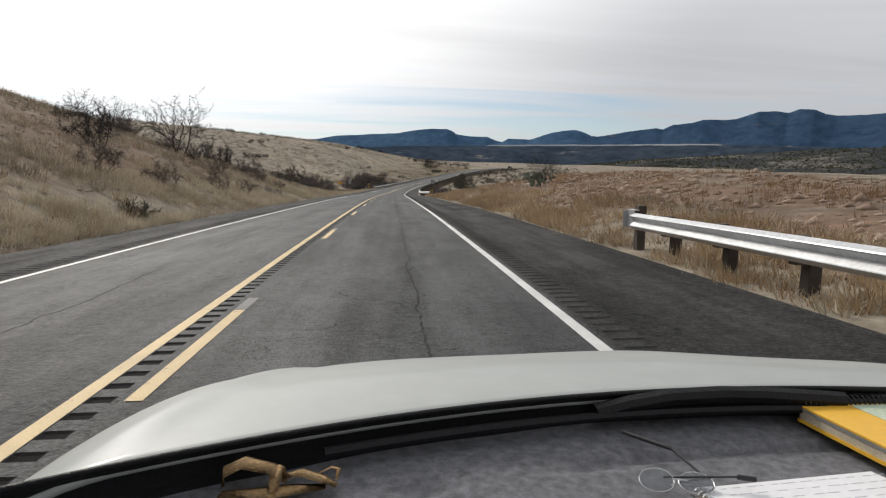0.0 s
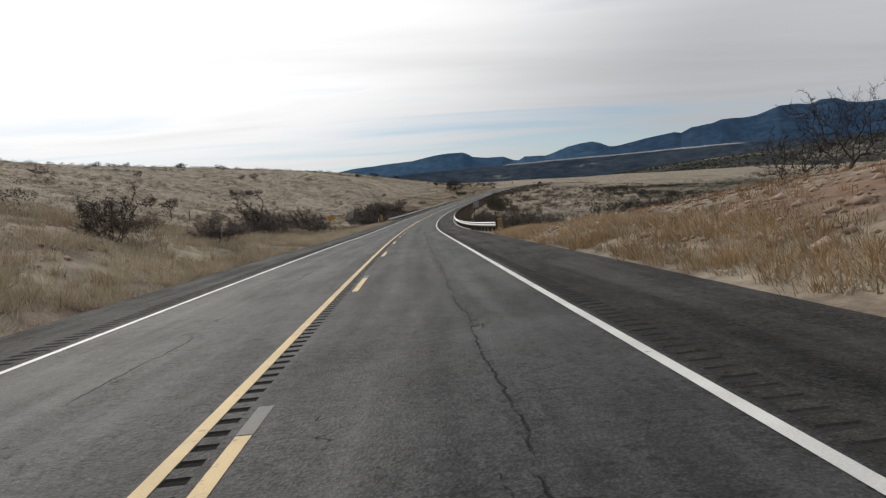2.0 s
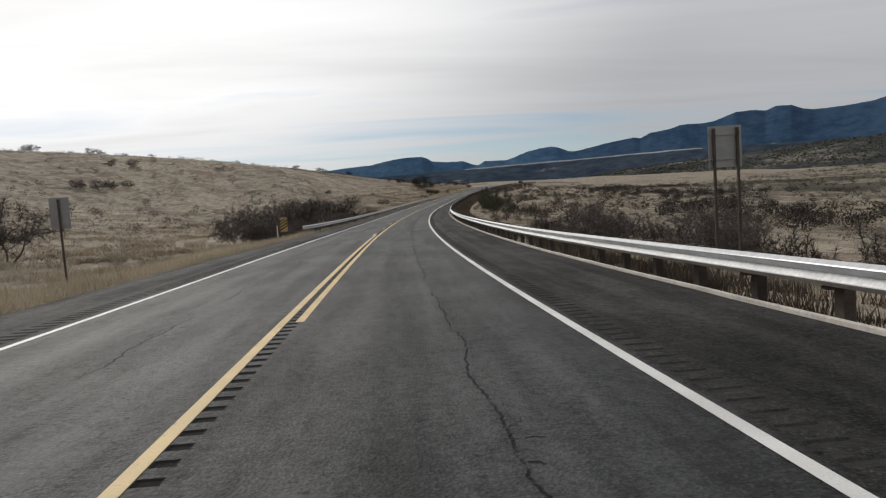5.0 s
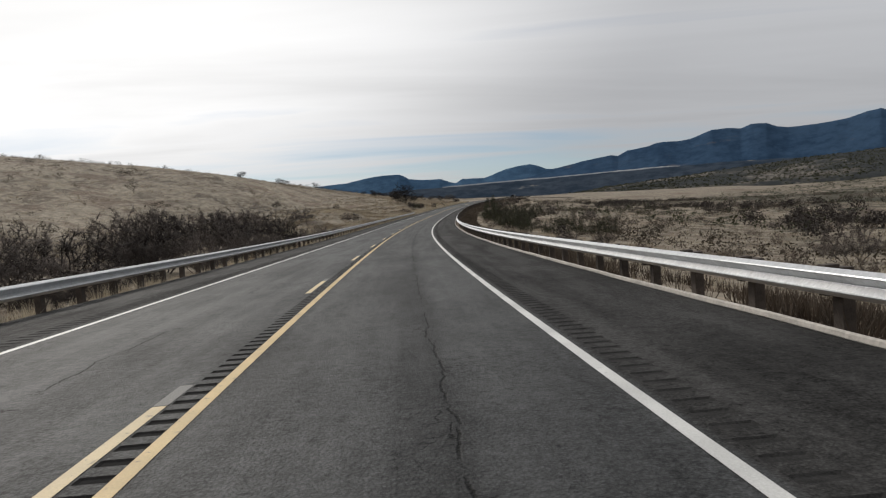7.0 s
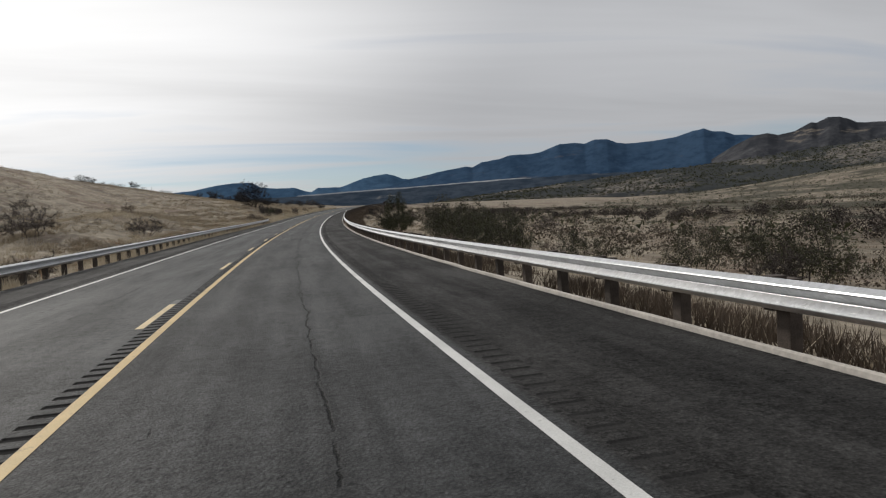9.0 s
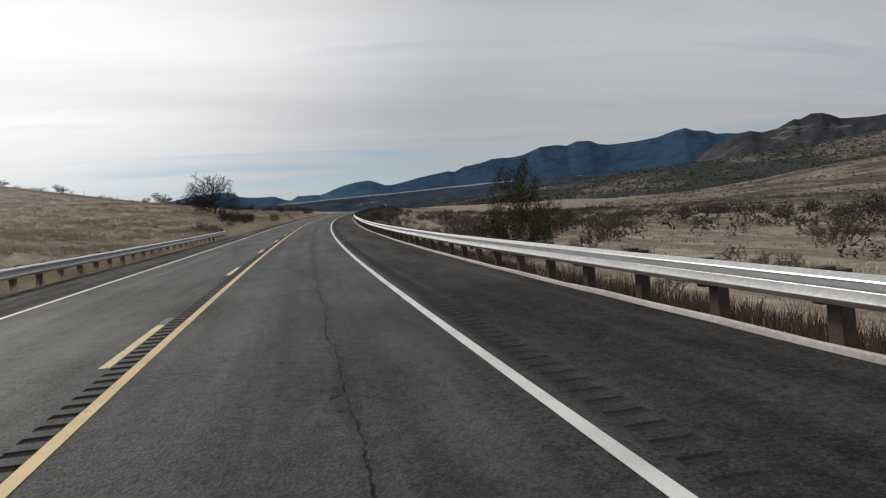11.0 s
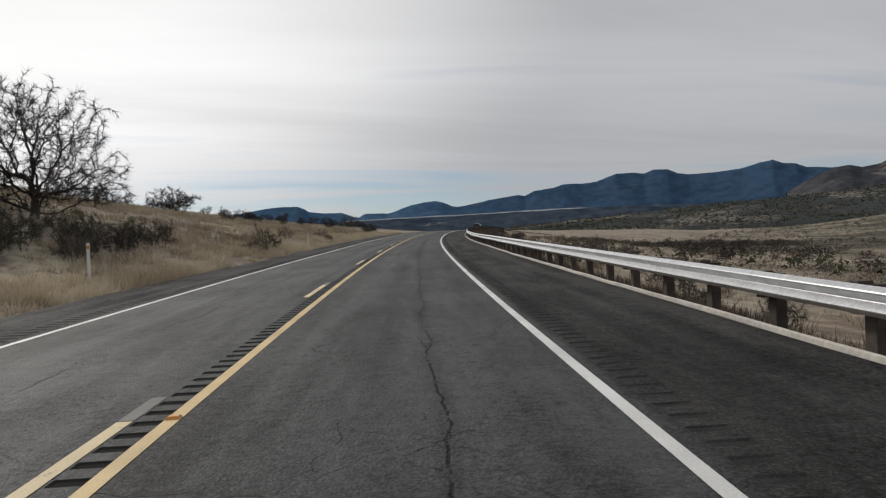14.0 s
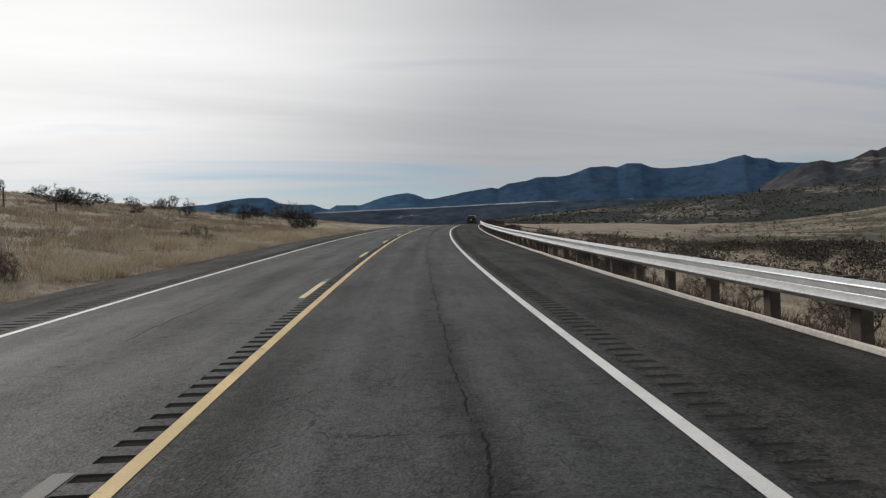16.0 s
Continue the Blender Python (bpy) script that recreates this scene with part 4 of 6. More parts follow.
def loft(sections, caps=True):
    """A closed skin through outlines with equal numbers of points."""
    bm = bmesh.new()
    rows = [[bm.verts.new(p) for p in sec] for sec in sections]
    n = len(rows[0])
    for a, b in zip(rows, rows[1:]):
        for j in range(n):
            bm.faces.new((a[j], a[(j + 1) % n], b[(j + 1) % n], b[j]))
    if caps:
        bm.faces.new(rows[0][::-1])
        bm.faces.new(rows[-1])
    bmesh.ops.recalc_face_normals(bm, faces=bm.faces[:])
    return bm


def wheel(parent, x, y):
    w = empty("wheel", pose(x, y, 0.36), "", "")
    for key in ("label", "category"):
        if key in w:
            del w[key]
    w.parent = parent
    bm = bmesh.new()
    bmesh.ops.create_cone(bm, segments=24, cap_ends=True, radius1=0.36, radius2=0.36, depth=0.23, matrix=pose(0, 0, 0, 0, 90, 0))
    bmesh.ops.bevel(bm, geom=[e for e in bm.edges if e.calc_face_angle(0) > 1], offset=0.03, segments=2, affect="EDGES")
    part("tyre", bm, M_TYRE, w)
    bm = bmesh.new()
    bmesh.ops.create_cone(bm, segments=18, cap_ends=True, radius1=0.22, radius2=0.2, depth=0.25, matrix=pose(0, 0, 0, 0, 90, 0))
    part("rim", bm, M_CHROME, w)


def suv(s, u):
    car = empty("car", road_pose(s, u, 0.01), "dark sport utility car driving off down the lane", "car")

    def ring(y, hw, low, belt, top, tw):
        return [(-hw * 0.93, y, low), (hw * 0.93, y, low), (hw, y, low + 0.2), (hw, y, belt), (tw, y, top - 0.08), (tw * 0.85, y, top), (-tw * 0.85, y, top), (-tw, y, top - 0.08), (-hw, y, belt), (-hw, y, low + 0.2)]
    secs = [ring(-2.3, 0.86, 0.42, 1.02, 1.30, 0.70), ring(-2.15, 0.93, 0.32, 1.08, 1.66, 0.70), ring(-1.7, 0.95, 0.28, 1.08, 1.74, 0.70), ring(0.2, 0.95, 0.28, 1.06, 1.76, 0.71),
            ring(0.7, 0.95, 0.28, 1.06, 1.66, 0.70), ring(1.2, 0.94, 0.28, 1.04, 1.14, 0.80), ring(2.1, 0.90, 0.30, 0.96, 1.02, 0.78), ring(2.4, 0.82, 0.42, 0.80, 0.86, 0.70)]
    bm = loft(secs)
    bmesh.ops.bevel(bm, geom=[e for e in bm.edges if e.calc_face_angle(0) > 0.5], offset=0.03, segments=2, affect="EDGES")
    part("body", bm, M_DARKPAINT, car)
    pane = sheet([(-0.62, 1.12), (0.62, 1.12), (0.56, 1.56), (-0.56, 1.56)], 0.01)
    bmesh.ops.transform(pane, matrix=pose(0, -2.10, 0, -10, 0, 0) @ Matrix.Translation((0, -0.11, -0.02)), verts=pane.verts[:])
    part("rear_window", pane, M_GLASS, car)
    for sx in (-1, 1):
        part("tail_lamp", box(0.14, 0.06, 0.34, (sx * 0.80, -2.24, 0.82), 0.015), M_REDLAMP, car)
        part("side_window", box(0.01, 2.0, 0.40, (sx * 0.86, -0.5, 1.14), 0.003, pose(0, 0, 0, 0, -sx * 18, 0)), M_GLASS, car)
    part("bumper", box(1.75, 0.16, 0.22, (0, -2.32, 0.42), 0.05), M_BLACK, car)
    part("plate", box(0.32, 0.012, 0.16, (0, -2.36, 0.80), 0.004), M_PALE, car, "blank pale number plate")
    for x in (-0.84, 0.84):
        for y in (-1.45, 1.45):
            wheel(car, x, y)
    return car


suv(541, 1.9)


# ---- plants ----
def fast_mesh(name, verts, tris, material):
    """A mesh of loose triangles from arrays."""
    me = bpy.data.meshes.new(name)
    me.vertices.add(len(verts))
    me.vertices.foreach_set("co", verts.astype(np.float32).ravel())
    me.loops.add(tris.size)
    me.loops.foreach_set("vertex_index", tris.astype(np.int32).ravel())
    me.polygons.add(len(tris))
    me.polygons.foreach_set("loop_start", np.arange(0, tris.size, 3, dtype=np.int32))
    me.update(calc_edges=True)
    me.materials.append(material)
    return me


def blades(r, centres, count, height, width, spread, lean, bent=True):
    """Tufts of narrow blades fanning out from each centre; height is one value a tuft."""
    n = len(centres) * count
    c = np.repeat(centres, count, 0)
    h = np.repeat(height, count) * r.uniform(0.55, 1.15, n)
    a = r.uniform(0, math.tau, n)
    rad = np.repeat(spread, count) * np.sqrt(r.uniform(0, 1, n))
    base = c + np.stack([np.cos(a) * rad, np.sin(a) * rad, np.full(n, -0.03)], 1)
    face = r.uniform(0, math.tau, n)
    side = np.stack([np.cos(face), np.sin(face), np.zeros(n)], 1) * (width * r.uniform(0.6, 1.3, n))[:, None]
    out = a + r.normal(0, 0.5, n)
    tilt = lean * r.uniform(0.1, 1.0, n)
    way = np.stack([np.cos(out) * np.sin(tilt), np.sin(out) * np.sin(tilt), np.cos(tilt)], 1)
    tip = base + way * h[:, None]
    if not bent:
        v = np.stack([base - side, base + side, tip], 1).reshape(-1, 3)
        return v, np.arange(n * 3).reshape(-1, 3)
    mid = base + way * (h * 0.55)[:, None]
    droop = np.stack([np.cos(out), np.sin(out), np.full(n, -0.35)], 1) * (h * r.uniform(0.05, 0.3, n))[:, None]
    v = np.stack([base - side, base + side, mid - side * 0.75, mid + side * 0.75, tip + droop], 1).reshape(-1, 3)
    k = np.arange(n)[:, None] * 5
    t = np.concatenate([k + np.array([[0, 1, 3]]), k + np.array([[0, 3, 2]]), k + np.array([[2, 3, 4]])], 0)
    return v, t


def along(s, u):
    """World places, on the ground, of arrays of s and u."""
    x, y, z, th, b = line_at(s)
    px, py = x + np.cos(th) * u, y - np.sin(th) * u
    return np.stack([px, py, ground_z(px, py)], 1)


def clumped(r, n, s0, s1, q0, q1, edge, side, power=1.0, size=7.0, keep=0.0):
    """n places beside the road, gathered in drifts."""
    s = r.uniform(s0, s1, n * 2)
    q = q0 + (q1 - q0) * r.uniform(0, 1, n * 2) ** power
    u = edge + side * q
    w = waves(s * 1.0, u * 2.2, size, 40) + r.normal(0, 0.35, n * 2)
    ok = np.argsort(-w)[:n] if keep == 0 else np.where(w > keep)[0][:n]
    return s[ok], u[ok]


def grass(name, seed, n, s0, s1, q0, q1, side, count, hmin, hmax, width, material, label, power=1.0, bent=True, spread=0.14, lean=0.9):
    r = np.random.RandomState(seed)
    s, u = clumped(r, n, s0, s1, q0, q1, EDGE_L if side < 0 else EDGE_R, side, power)
    # the brushy gully beside the left-hand rail has little grass
    ok = (u > 0) | (s < 176) | (s > 264) | (u < -20) | (r.uniform(0, 1, len(s)) < 0.12)
    ok &= (s < 371) | (s > 386) | (u > -8.6) | (u < -13.5) | (r.uniform(0, 1, len(s)) < 0.3)
    s, u = s[ok], u[ok]
    h = r.uniform(hmin, hmax, len(s)) * (0.8 + 0.35 * waves(s, u, 16, 41))
    v, t = blades(r, along(s, u), count, h, width, np.full(len(s), spread) * r.uniform(0.6, 1.6, len(s)), lean, bent)
    return tagged(new(name, fast_mesh(name, v, t, material)), label, "grass", kind="stuff")


grass("verge_bunches", 10, 4300, -10, 475, 0.3, 3.4, -1, 84, 0.38, 0.72, 0.0075, M_VERGE, "rounded bunches of pale dry grass along the asphalt edge", 1.7, False, 0.27, 1.15)
grass("verge_grass", 1, 14000, -10, 475, 0.12, 4.2, -1, 10, 0.22, 0.55, 0.011, M_VERGE, "knee-high dry straw grass along the asphalt edge", 1.6, False)
grass("slope_bunches", 11, 4000, -10, 475, 2.5, 16, -1, 60, 0.40, 0.76, 0.010, M_STRAW, "rounded bunches of dry grass on the slope", 1.2, False, 0.3, 1.1)
grass("slope_grass", 2, 19000, -10, 475, 3.5, 24, -1, 20, 0.28, 0.62, 0.010, M_STRAW, "dry straw grass in tufts on the slope", 1.3, False, 0.2)
grass("hill_grass", 3, 42000, -10, 540, 13, 120, -1, 13, 0.26, 0.48, 0.022, M_HILLGRASS, "pale dry grass over the hillside", 1.2, False, 0.42, 1.1)
grass("verge_weeds", 4, 1800, -10, 475, 0.3, 9, -1, 13, 0.35, 0.85, 0.008, M_RUST, "brown dry weeds among the straw", 1.5, False, 0.12, 0.6)
grass("verge_bunches", 12, 1100, -5, 83, 0.25, 3.6, 1, 46, 0.32, 0.62, 0.011, M_TAN, "rounded bunches of tan grass beside the shoulder", 1.4, False, 0.26, 1.1)
grass("verge_grass", 5, 3200, -5, 84, 0.25, 4.2, 1, 11, 0.2, 0.5, 0.009, M_STRAW, "dry straw grass beside the shoulder", 1.3)
grass("bank_weeds", 6, 2300, -5, 85, 0.3, 12, 1, 13, 0.2, 0.5, 0.010, M_RUST, "russet dry weeds over the bank", 1.2, False, 0.14, 0.7)
grass("valley_grass", 7, 9000, 96, 560, 0.7, 12, 1, 10, 0.2, 0.5, 0.014, M_STRAW, "dry grass below the guard rail", 1.0, False, 0.18)
grass("valley_grass", 8, 13000, 90, 640, 10, 110, 1, 9, 0.24, 0.45, 0.034, M_HILLGRASS, "pale dry grass over the valley floor", 1.3, False, 0.4)


grass("rail_weeds", 9, 11000, 99, 540, 0.65, 3.6, 1, 16, 0.28, 0.72, 0.012, M_WEED, "dark dry weeds under the guard rail", 1.0, False, 0.16, 0.7)


def limb_tree(seed, height, stems, spread, depth, upright=0.6, twist=0.35, base_r=None, forks=(2, 3), shoot=0.5):
    """Bare crooked limbs. Returns trunk and crown as (points, faces), about the foot."""
    r = random.Random(seed)
    trunks, crown = [], ([], [])
    base_r = base_r or height * 0.028
    least = 0.0021 * height if height > 2.5 else 0.0052

    def tube(p, q, r0, r1, sides, into):
        v, f = into
        d = (q - p).normalized()
        a = d.orthogonal().normalized()
        b = d.cross(a)
        k = len(v)
        for c, rr in ((p, r0), (q, r1)):
            for i in range(sides):
                an = math.tau * i / sides
                v.append(c + (a * math.cos(an) + b * math.sin(an)) * rr)
        for i in range(sides):
            f.append((k + i, k + (i + 1) % sides, k + sides + (i + 1) % sides, k + sides + i))

    def grow(p, d, length, rad, level):
        n = 3 if level < 2 else 2
        into = trunks[-1] if level == 0 else crown
        for i in range(n):
            k = twist * (0.5 if level == 0 else 1.0)
            d = (d + Vector((r.gauss(0, k), r.gauss(0, k), r.gauss(0, k * 0.7) + (upright * 0.16 if level else 0.1)))).normalized()
            q = p + d * (length / n)
            r1 = max(rad * (0.9 if level == 0 else 0.84), least)
            tube(p, q, rad, r1, 6 if level == 0 else (5 if level == 1 else 3), into)
            p, rad = q, r1
            if level >= 1 and level < depth and r.random() < shoot:
                e = (d + Vector((r.gauss(0, 0.9), r.gauss(0, 0.9), r.gauss(0.15, 0.6)))).normalized()
                grow(p, e, length * r.uniform(0.45, 0.75), rad * 0.55, level + 1)
        if level >= depth:
            return
        for _ in range(r.randint(*forks)):
            e = (d + Vector((r.gauss(0, spread), r.gauss(0, spread), r.gauss(0.0, spread * 0.6)))).normalized()
            grow(p, e, length * r.uniform(0.62, 0.88), rad * r.uniform(0.6, 0.8), level + 1)

    for i in range(stems):
        trunks.append(([], []) if stems < 6 else crown)
        an = math.tau * i / stems + r.uniform(-0.5, 0.5)
        tilt = 0.15 if stems == 1 else r.uniform(0.3, 0.8) if stems < 6 else r.uniform(0.35, 0.95)
        d = Vector((math.cos(an) * math.sin(tilt), math.sin(an) * math.sin(tilt), math.cos(tilt)))
        grow(Vector((math.cos(an), math.sin(an), 0)) * (0.0 if stems == 1 else base_r * 1.5) - Vector((0, 0, 0.15)), d, height * (0.22 if stems == 1 else 0.27) * r.uniform(0.8, 1.15), base_r * (1 if stems == 1 else 0.6), 0)
    top = sorted(v.z for v in crown[0])[int(len(crown[0]) * 0.985)]
    k = height / top
    own = [t for t in trunks if t is not crown]
    for pts in [t[0] for t in own] + [crown[0]]:
        for v in pts:
            v *= k
    return own, crown


def leaves(seed, pts, count, size, jitter):
    """Small leaf triangles round the given points."""
    r = np.random.RandomState(seed)
    pts = np.array([tuple(p) for p in pts])
    c = pts[r.randint(0, len(pts), count)] + r.normal(0, jitter, (count, 3))
    a = r.normal(0, 1, (count, 3))
    b = r.normal(0, 1, (count, 3))
    sz = size * r.uniform(0.5, 1.4, count)[:, None]
    a = a / np.linalg.norm(a, axis=1)[:, None] * sz
    b = b / np.linalg.norm(b, axis=1)[:, None] * sz * 0.7
    v = np.stack([c - a, c + a, c + b], 1).reshape(-1, 3)
    return v, np.arange(count * 3).reshape(-1, 3)


def woody(name, seed, height, stems, spread, depth, bark, twig, foliage=None, leaf_n=0, leaf_size=0.05, **kw):
    """A prototype of a tree or shrub: trunk, crown of limbs, and foliage if it has any."""
    trunks, crown = limb_tree(seed, height, stems, spread, depth, **kw)
    e = new(name)
    for trunk in trunks:
        part("trunk", mesh_from("trunk", *trunk, bark, flat=False), bark, e)
    part("crown", mesh_from("crown", *crown, twig, flat=False), twig, e)
    if foliage:
        v, t = leaves(seed, crown[0][len(crown[0]) // 4:], leaf_n, leaf_size, height * 0.05)
        part("foliage", fast_mesh("foliage", v, t, foliage), foliage, e)
    return e


def tubes(p, q, r0, r1, sides):
    """Tapered tubes between arrays of points."""
    n = len(p)
    d = q - p
    d /= np.linalg.norm(d, axis=1)[:, None] + 1e-9
    a = np.cross(d, np.where(np.abs(d[:, 2:]) < 0.9, [[0, 0, 1.0]], [[1.0, 0, 0]]))
    a /= np.linalg.norm(a, axis=1)[:, None]
    b = np.cross(d, a)
    an = np.arange(sides) * math.tau / sides
    ring = a[:, None] * np.cos(an)[None, :, None] + b[:, None] * np.sin(an)[None, :, None]
    v = np.concatenate([p[:, None] + ring * r0[:, None, None], q[:, None] + ring * r1[:, None, None]], 1).reshape(-1, 3)
    i = np.arange(sides)
    k = (i + 1) % sides
    t = np.concatenate([np.stack([i, k, k + sides], 1), np.stack([i, k + sides, i + sides], 1)], 0)
    return v, (np.arange(n)[:, None, None] * (2 * sides) + t).reshape(-1, 3)


def spikes(p, q, r):
    """Fine pointed twigs."""
    v, t = tubes(p, q, np.full(len(p), r), np.full(len(p), r * 0.3), 3)
    v = v.reshape(-1, 6, 3)[:, :4]
    return v.reshape(-1, 3), (np.arange(len(p))[:, None, None] * 4 + np.array([[0, 1, 3], [1, 2, 3], [2, 0, 3]])).reshape(-1, 3)


def grown(seed, height, width, low, stems, goals, step, tip, fork, base=0.0, shell=0.45, top=1.0, clumps=9, taper=0.0):
    """Limbs that grow towards goals strewn through a domed crown. Returns nodes, parents and radii."""
    r = np.random.RandomState(seed)
    c = low + (height - low) * 0.36
    # goals gather in clumps round the dome, so that the outline is uneven and the limbs show between
    hub = r.normal(0, 1, (clumps, 3))
    hub /= np.linalg.norm(hub, axis=1)[:, None]
    hub *= (r.uniform(0.35, 1, clumps) ** shell)[:, None] * 0.86
    g = hub[r.randint(0, clumps, goals)] + r.normal(0, 0.62 / clumps ** 0.45, (goals, 3))
    loose = r.uniform(0, 1, goals) < 0.2
    ball = r.normal(0, 1, (goals, 3))
    ball *= (r.uniform(0, 1, goals) ** shell / np.linalg.norm(ball, axis=1))[:, None]
    g[loose] = ball[loose]
    slim = 1 + taper * (0.35 - 0.62 * g[:, 2])
    g = np.stack([g[:, 0] * width / 2 * slim, g[:, 1] * width / 2 * slim, c + g[:, 2] * np.where(g[:, 2] > 0, height - c, (c - low) * top)], 1)
    g = g[g[:, 2] > low * 0.8]
    nodes, parent = [], []
    for i in range(stems):
        an = math.tau * i / stems + r.uniform(-0.4, 0.4)
        p = np.array([math.cos(an) * base, math.sin(an) * base, -0.15])
        d = np.array([math.cos(an) * (0.5 if stems > 1 else 0.12), math.sin(an) * (0.5 if stems > 1 else 0.12), 1.0])
        last = -1
        while True:
            nodes.append(p)
            parent.append(last)
            last = len(nodes) - 1
            if p[2] > fork:
                break
            d = d + r.normal(0, 0.22, 3)
            d[2] = max(d[2], 0.7)
            p = p + d / np.linalg.norm(d) * step
    best, near = np.full(len(g), 1e9), np.zeros(len(g), int)
    fresh = list(range(len(nodes)))
    way = {}
    for _ in range(160):
        P = np.array([nodes[k] for k in fresh])
        dist = np.linalg.norm(g[:, None] - P[None], axis=2)
        j = dist.argmin(1)
        m = dist[np.arange(len(g)), j]
        closer = m < best
        best[closer], near[closer] = m[closer], np.array(fresh)[j[closer]]
        alive = best > step * 1.6
        g, best, near = g[alive], best[alive], near[alive]
        if not len(g):
            break
        fresh = []
        for k in np.unique(near):
            mine = near == k
            d = g[mine] - nodes[k]
            d = (d / np.linalg.norm(d, axis=1)[:, None]).mean(0) + r.normal(0, 0.38, 3)
            if parent[k] >= 0:
                old = nodes[k] - nodes[parent[k]]
                d += 0.55 * old / (np.linalg.norm(old) + 1e-9)
            nodes.append(nodes[k] + d / (np.linalg.norm(d) + 1e-9) * step)
            parent.append(k)
            fresh.append(len(nodes) - 1)
        if len(nodes) > goals * 3:
            break
    nodes, parent = np.array(nodes), np.array(parent)
    size = np.zeros(len(nodes))
    for k in range(len(nodes) - 1, -1, -1):
        size[k] = max(size[k], tip ** 2.05)
        if parent[k] >= 0:
            size[parent[k]] += size[k]
    return nodes, parent, size ** (1 / 2.05)


def crown_tree(name, seed, height, width, low, stems, goals, step, tip, fork, bark, twig, twigs=2, twig_len=0.3, foliage=None, leaf_n=0, leaf_size=0.05, jitter=0.2, sag=0.0, **kw):
    """A prototype grown tree or shrub: trunk, crown of limbs and twigs, and foliage if it has any."""
    P, par, rad = grown(seed, height, width, low, stems, goals, step, tip, fork, **kw)
    e = new(name)
    r = np.random.RandomState(seed + 1)
    k = np.where(par >= 0)[0]
    thick = rad[k] > rad.max() * (0.33 if stems < 2 else 0.55)
    limb, sides = ("trunk", 6) if stems < 5 else ("stem", 4)
    root = np.arange(len(P))
    for n in k:
        root[n] = root[par[n]]
    for n in np.unique(root):
        a = k[thick & (root[k] == n)]
        if len(a):
            v, t = tubes(P[par[a]], P[a], np.minimum(rad[par[a]], rad[a] * 1.3), rad[a], sides)
            part(limb, fast_mesh(limb, v, t, bark), bark, e)
    b = k[~thick]
    v, t = tubes(P[par[b]], P[b], np.minimum(rad[par[b]], rad[b] * 1.5), rad[b], 3)
    fine = b[rad[b] < tip * 2.6]
    q = np.repeat(fine, twigs)
    d = r.normal(0, 1, (len(q), 3)) + np.array([0, 0, 0.25 - 2 * sag]) + 0.9 * (P[q] - P[par[q]]) / step
    d = d / np.linalg.norm(d, axis=1)[:, None] * (twig_len * r.uniform(0.4, 1.2, len(q)))[:, None]
    v2, t2 = spikes(P[q], P[q] + d, tip)
    part("crown", fast_mesh("crown", np.concatenate([v, v2]), np.concatenate([t, t2 + len(v)]), twig), twig, e)
    if foliage:
        v, t = leaves(seed, P[b], leaf_n, leaf_size, jitter)
        part("foliage", fast_mesh("foliage", v, t, foliage), foliage, e)
    return e


PLANTED = {}


def plant(kind, s, u, size, turn, label, category, group=""):
    """Set a copy of a prototype on the ground beside the road."""
    proto = KINDS[kind]
    p = road_at(s, u)
    m = Matrix.Translation((p.x, p.y, ground_at(p.x, p.y) - 0.05)) @ pose(0, 0, 0, 0, 0, turn)
    if kind not in PLANTED:
        PLANTED[kind] = proto
        proto.matrix_basis = m
        ob = proto
    else:
        ob = copy_thing(proto, m)
    ob.scale = (size * random.uniform(0.92, 1.08), size * random.uniform(0.92, 1.08), size)
    return tagged(ob, label, category, group)


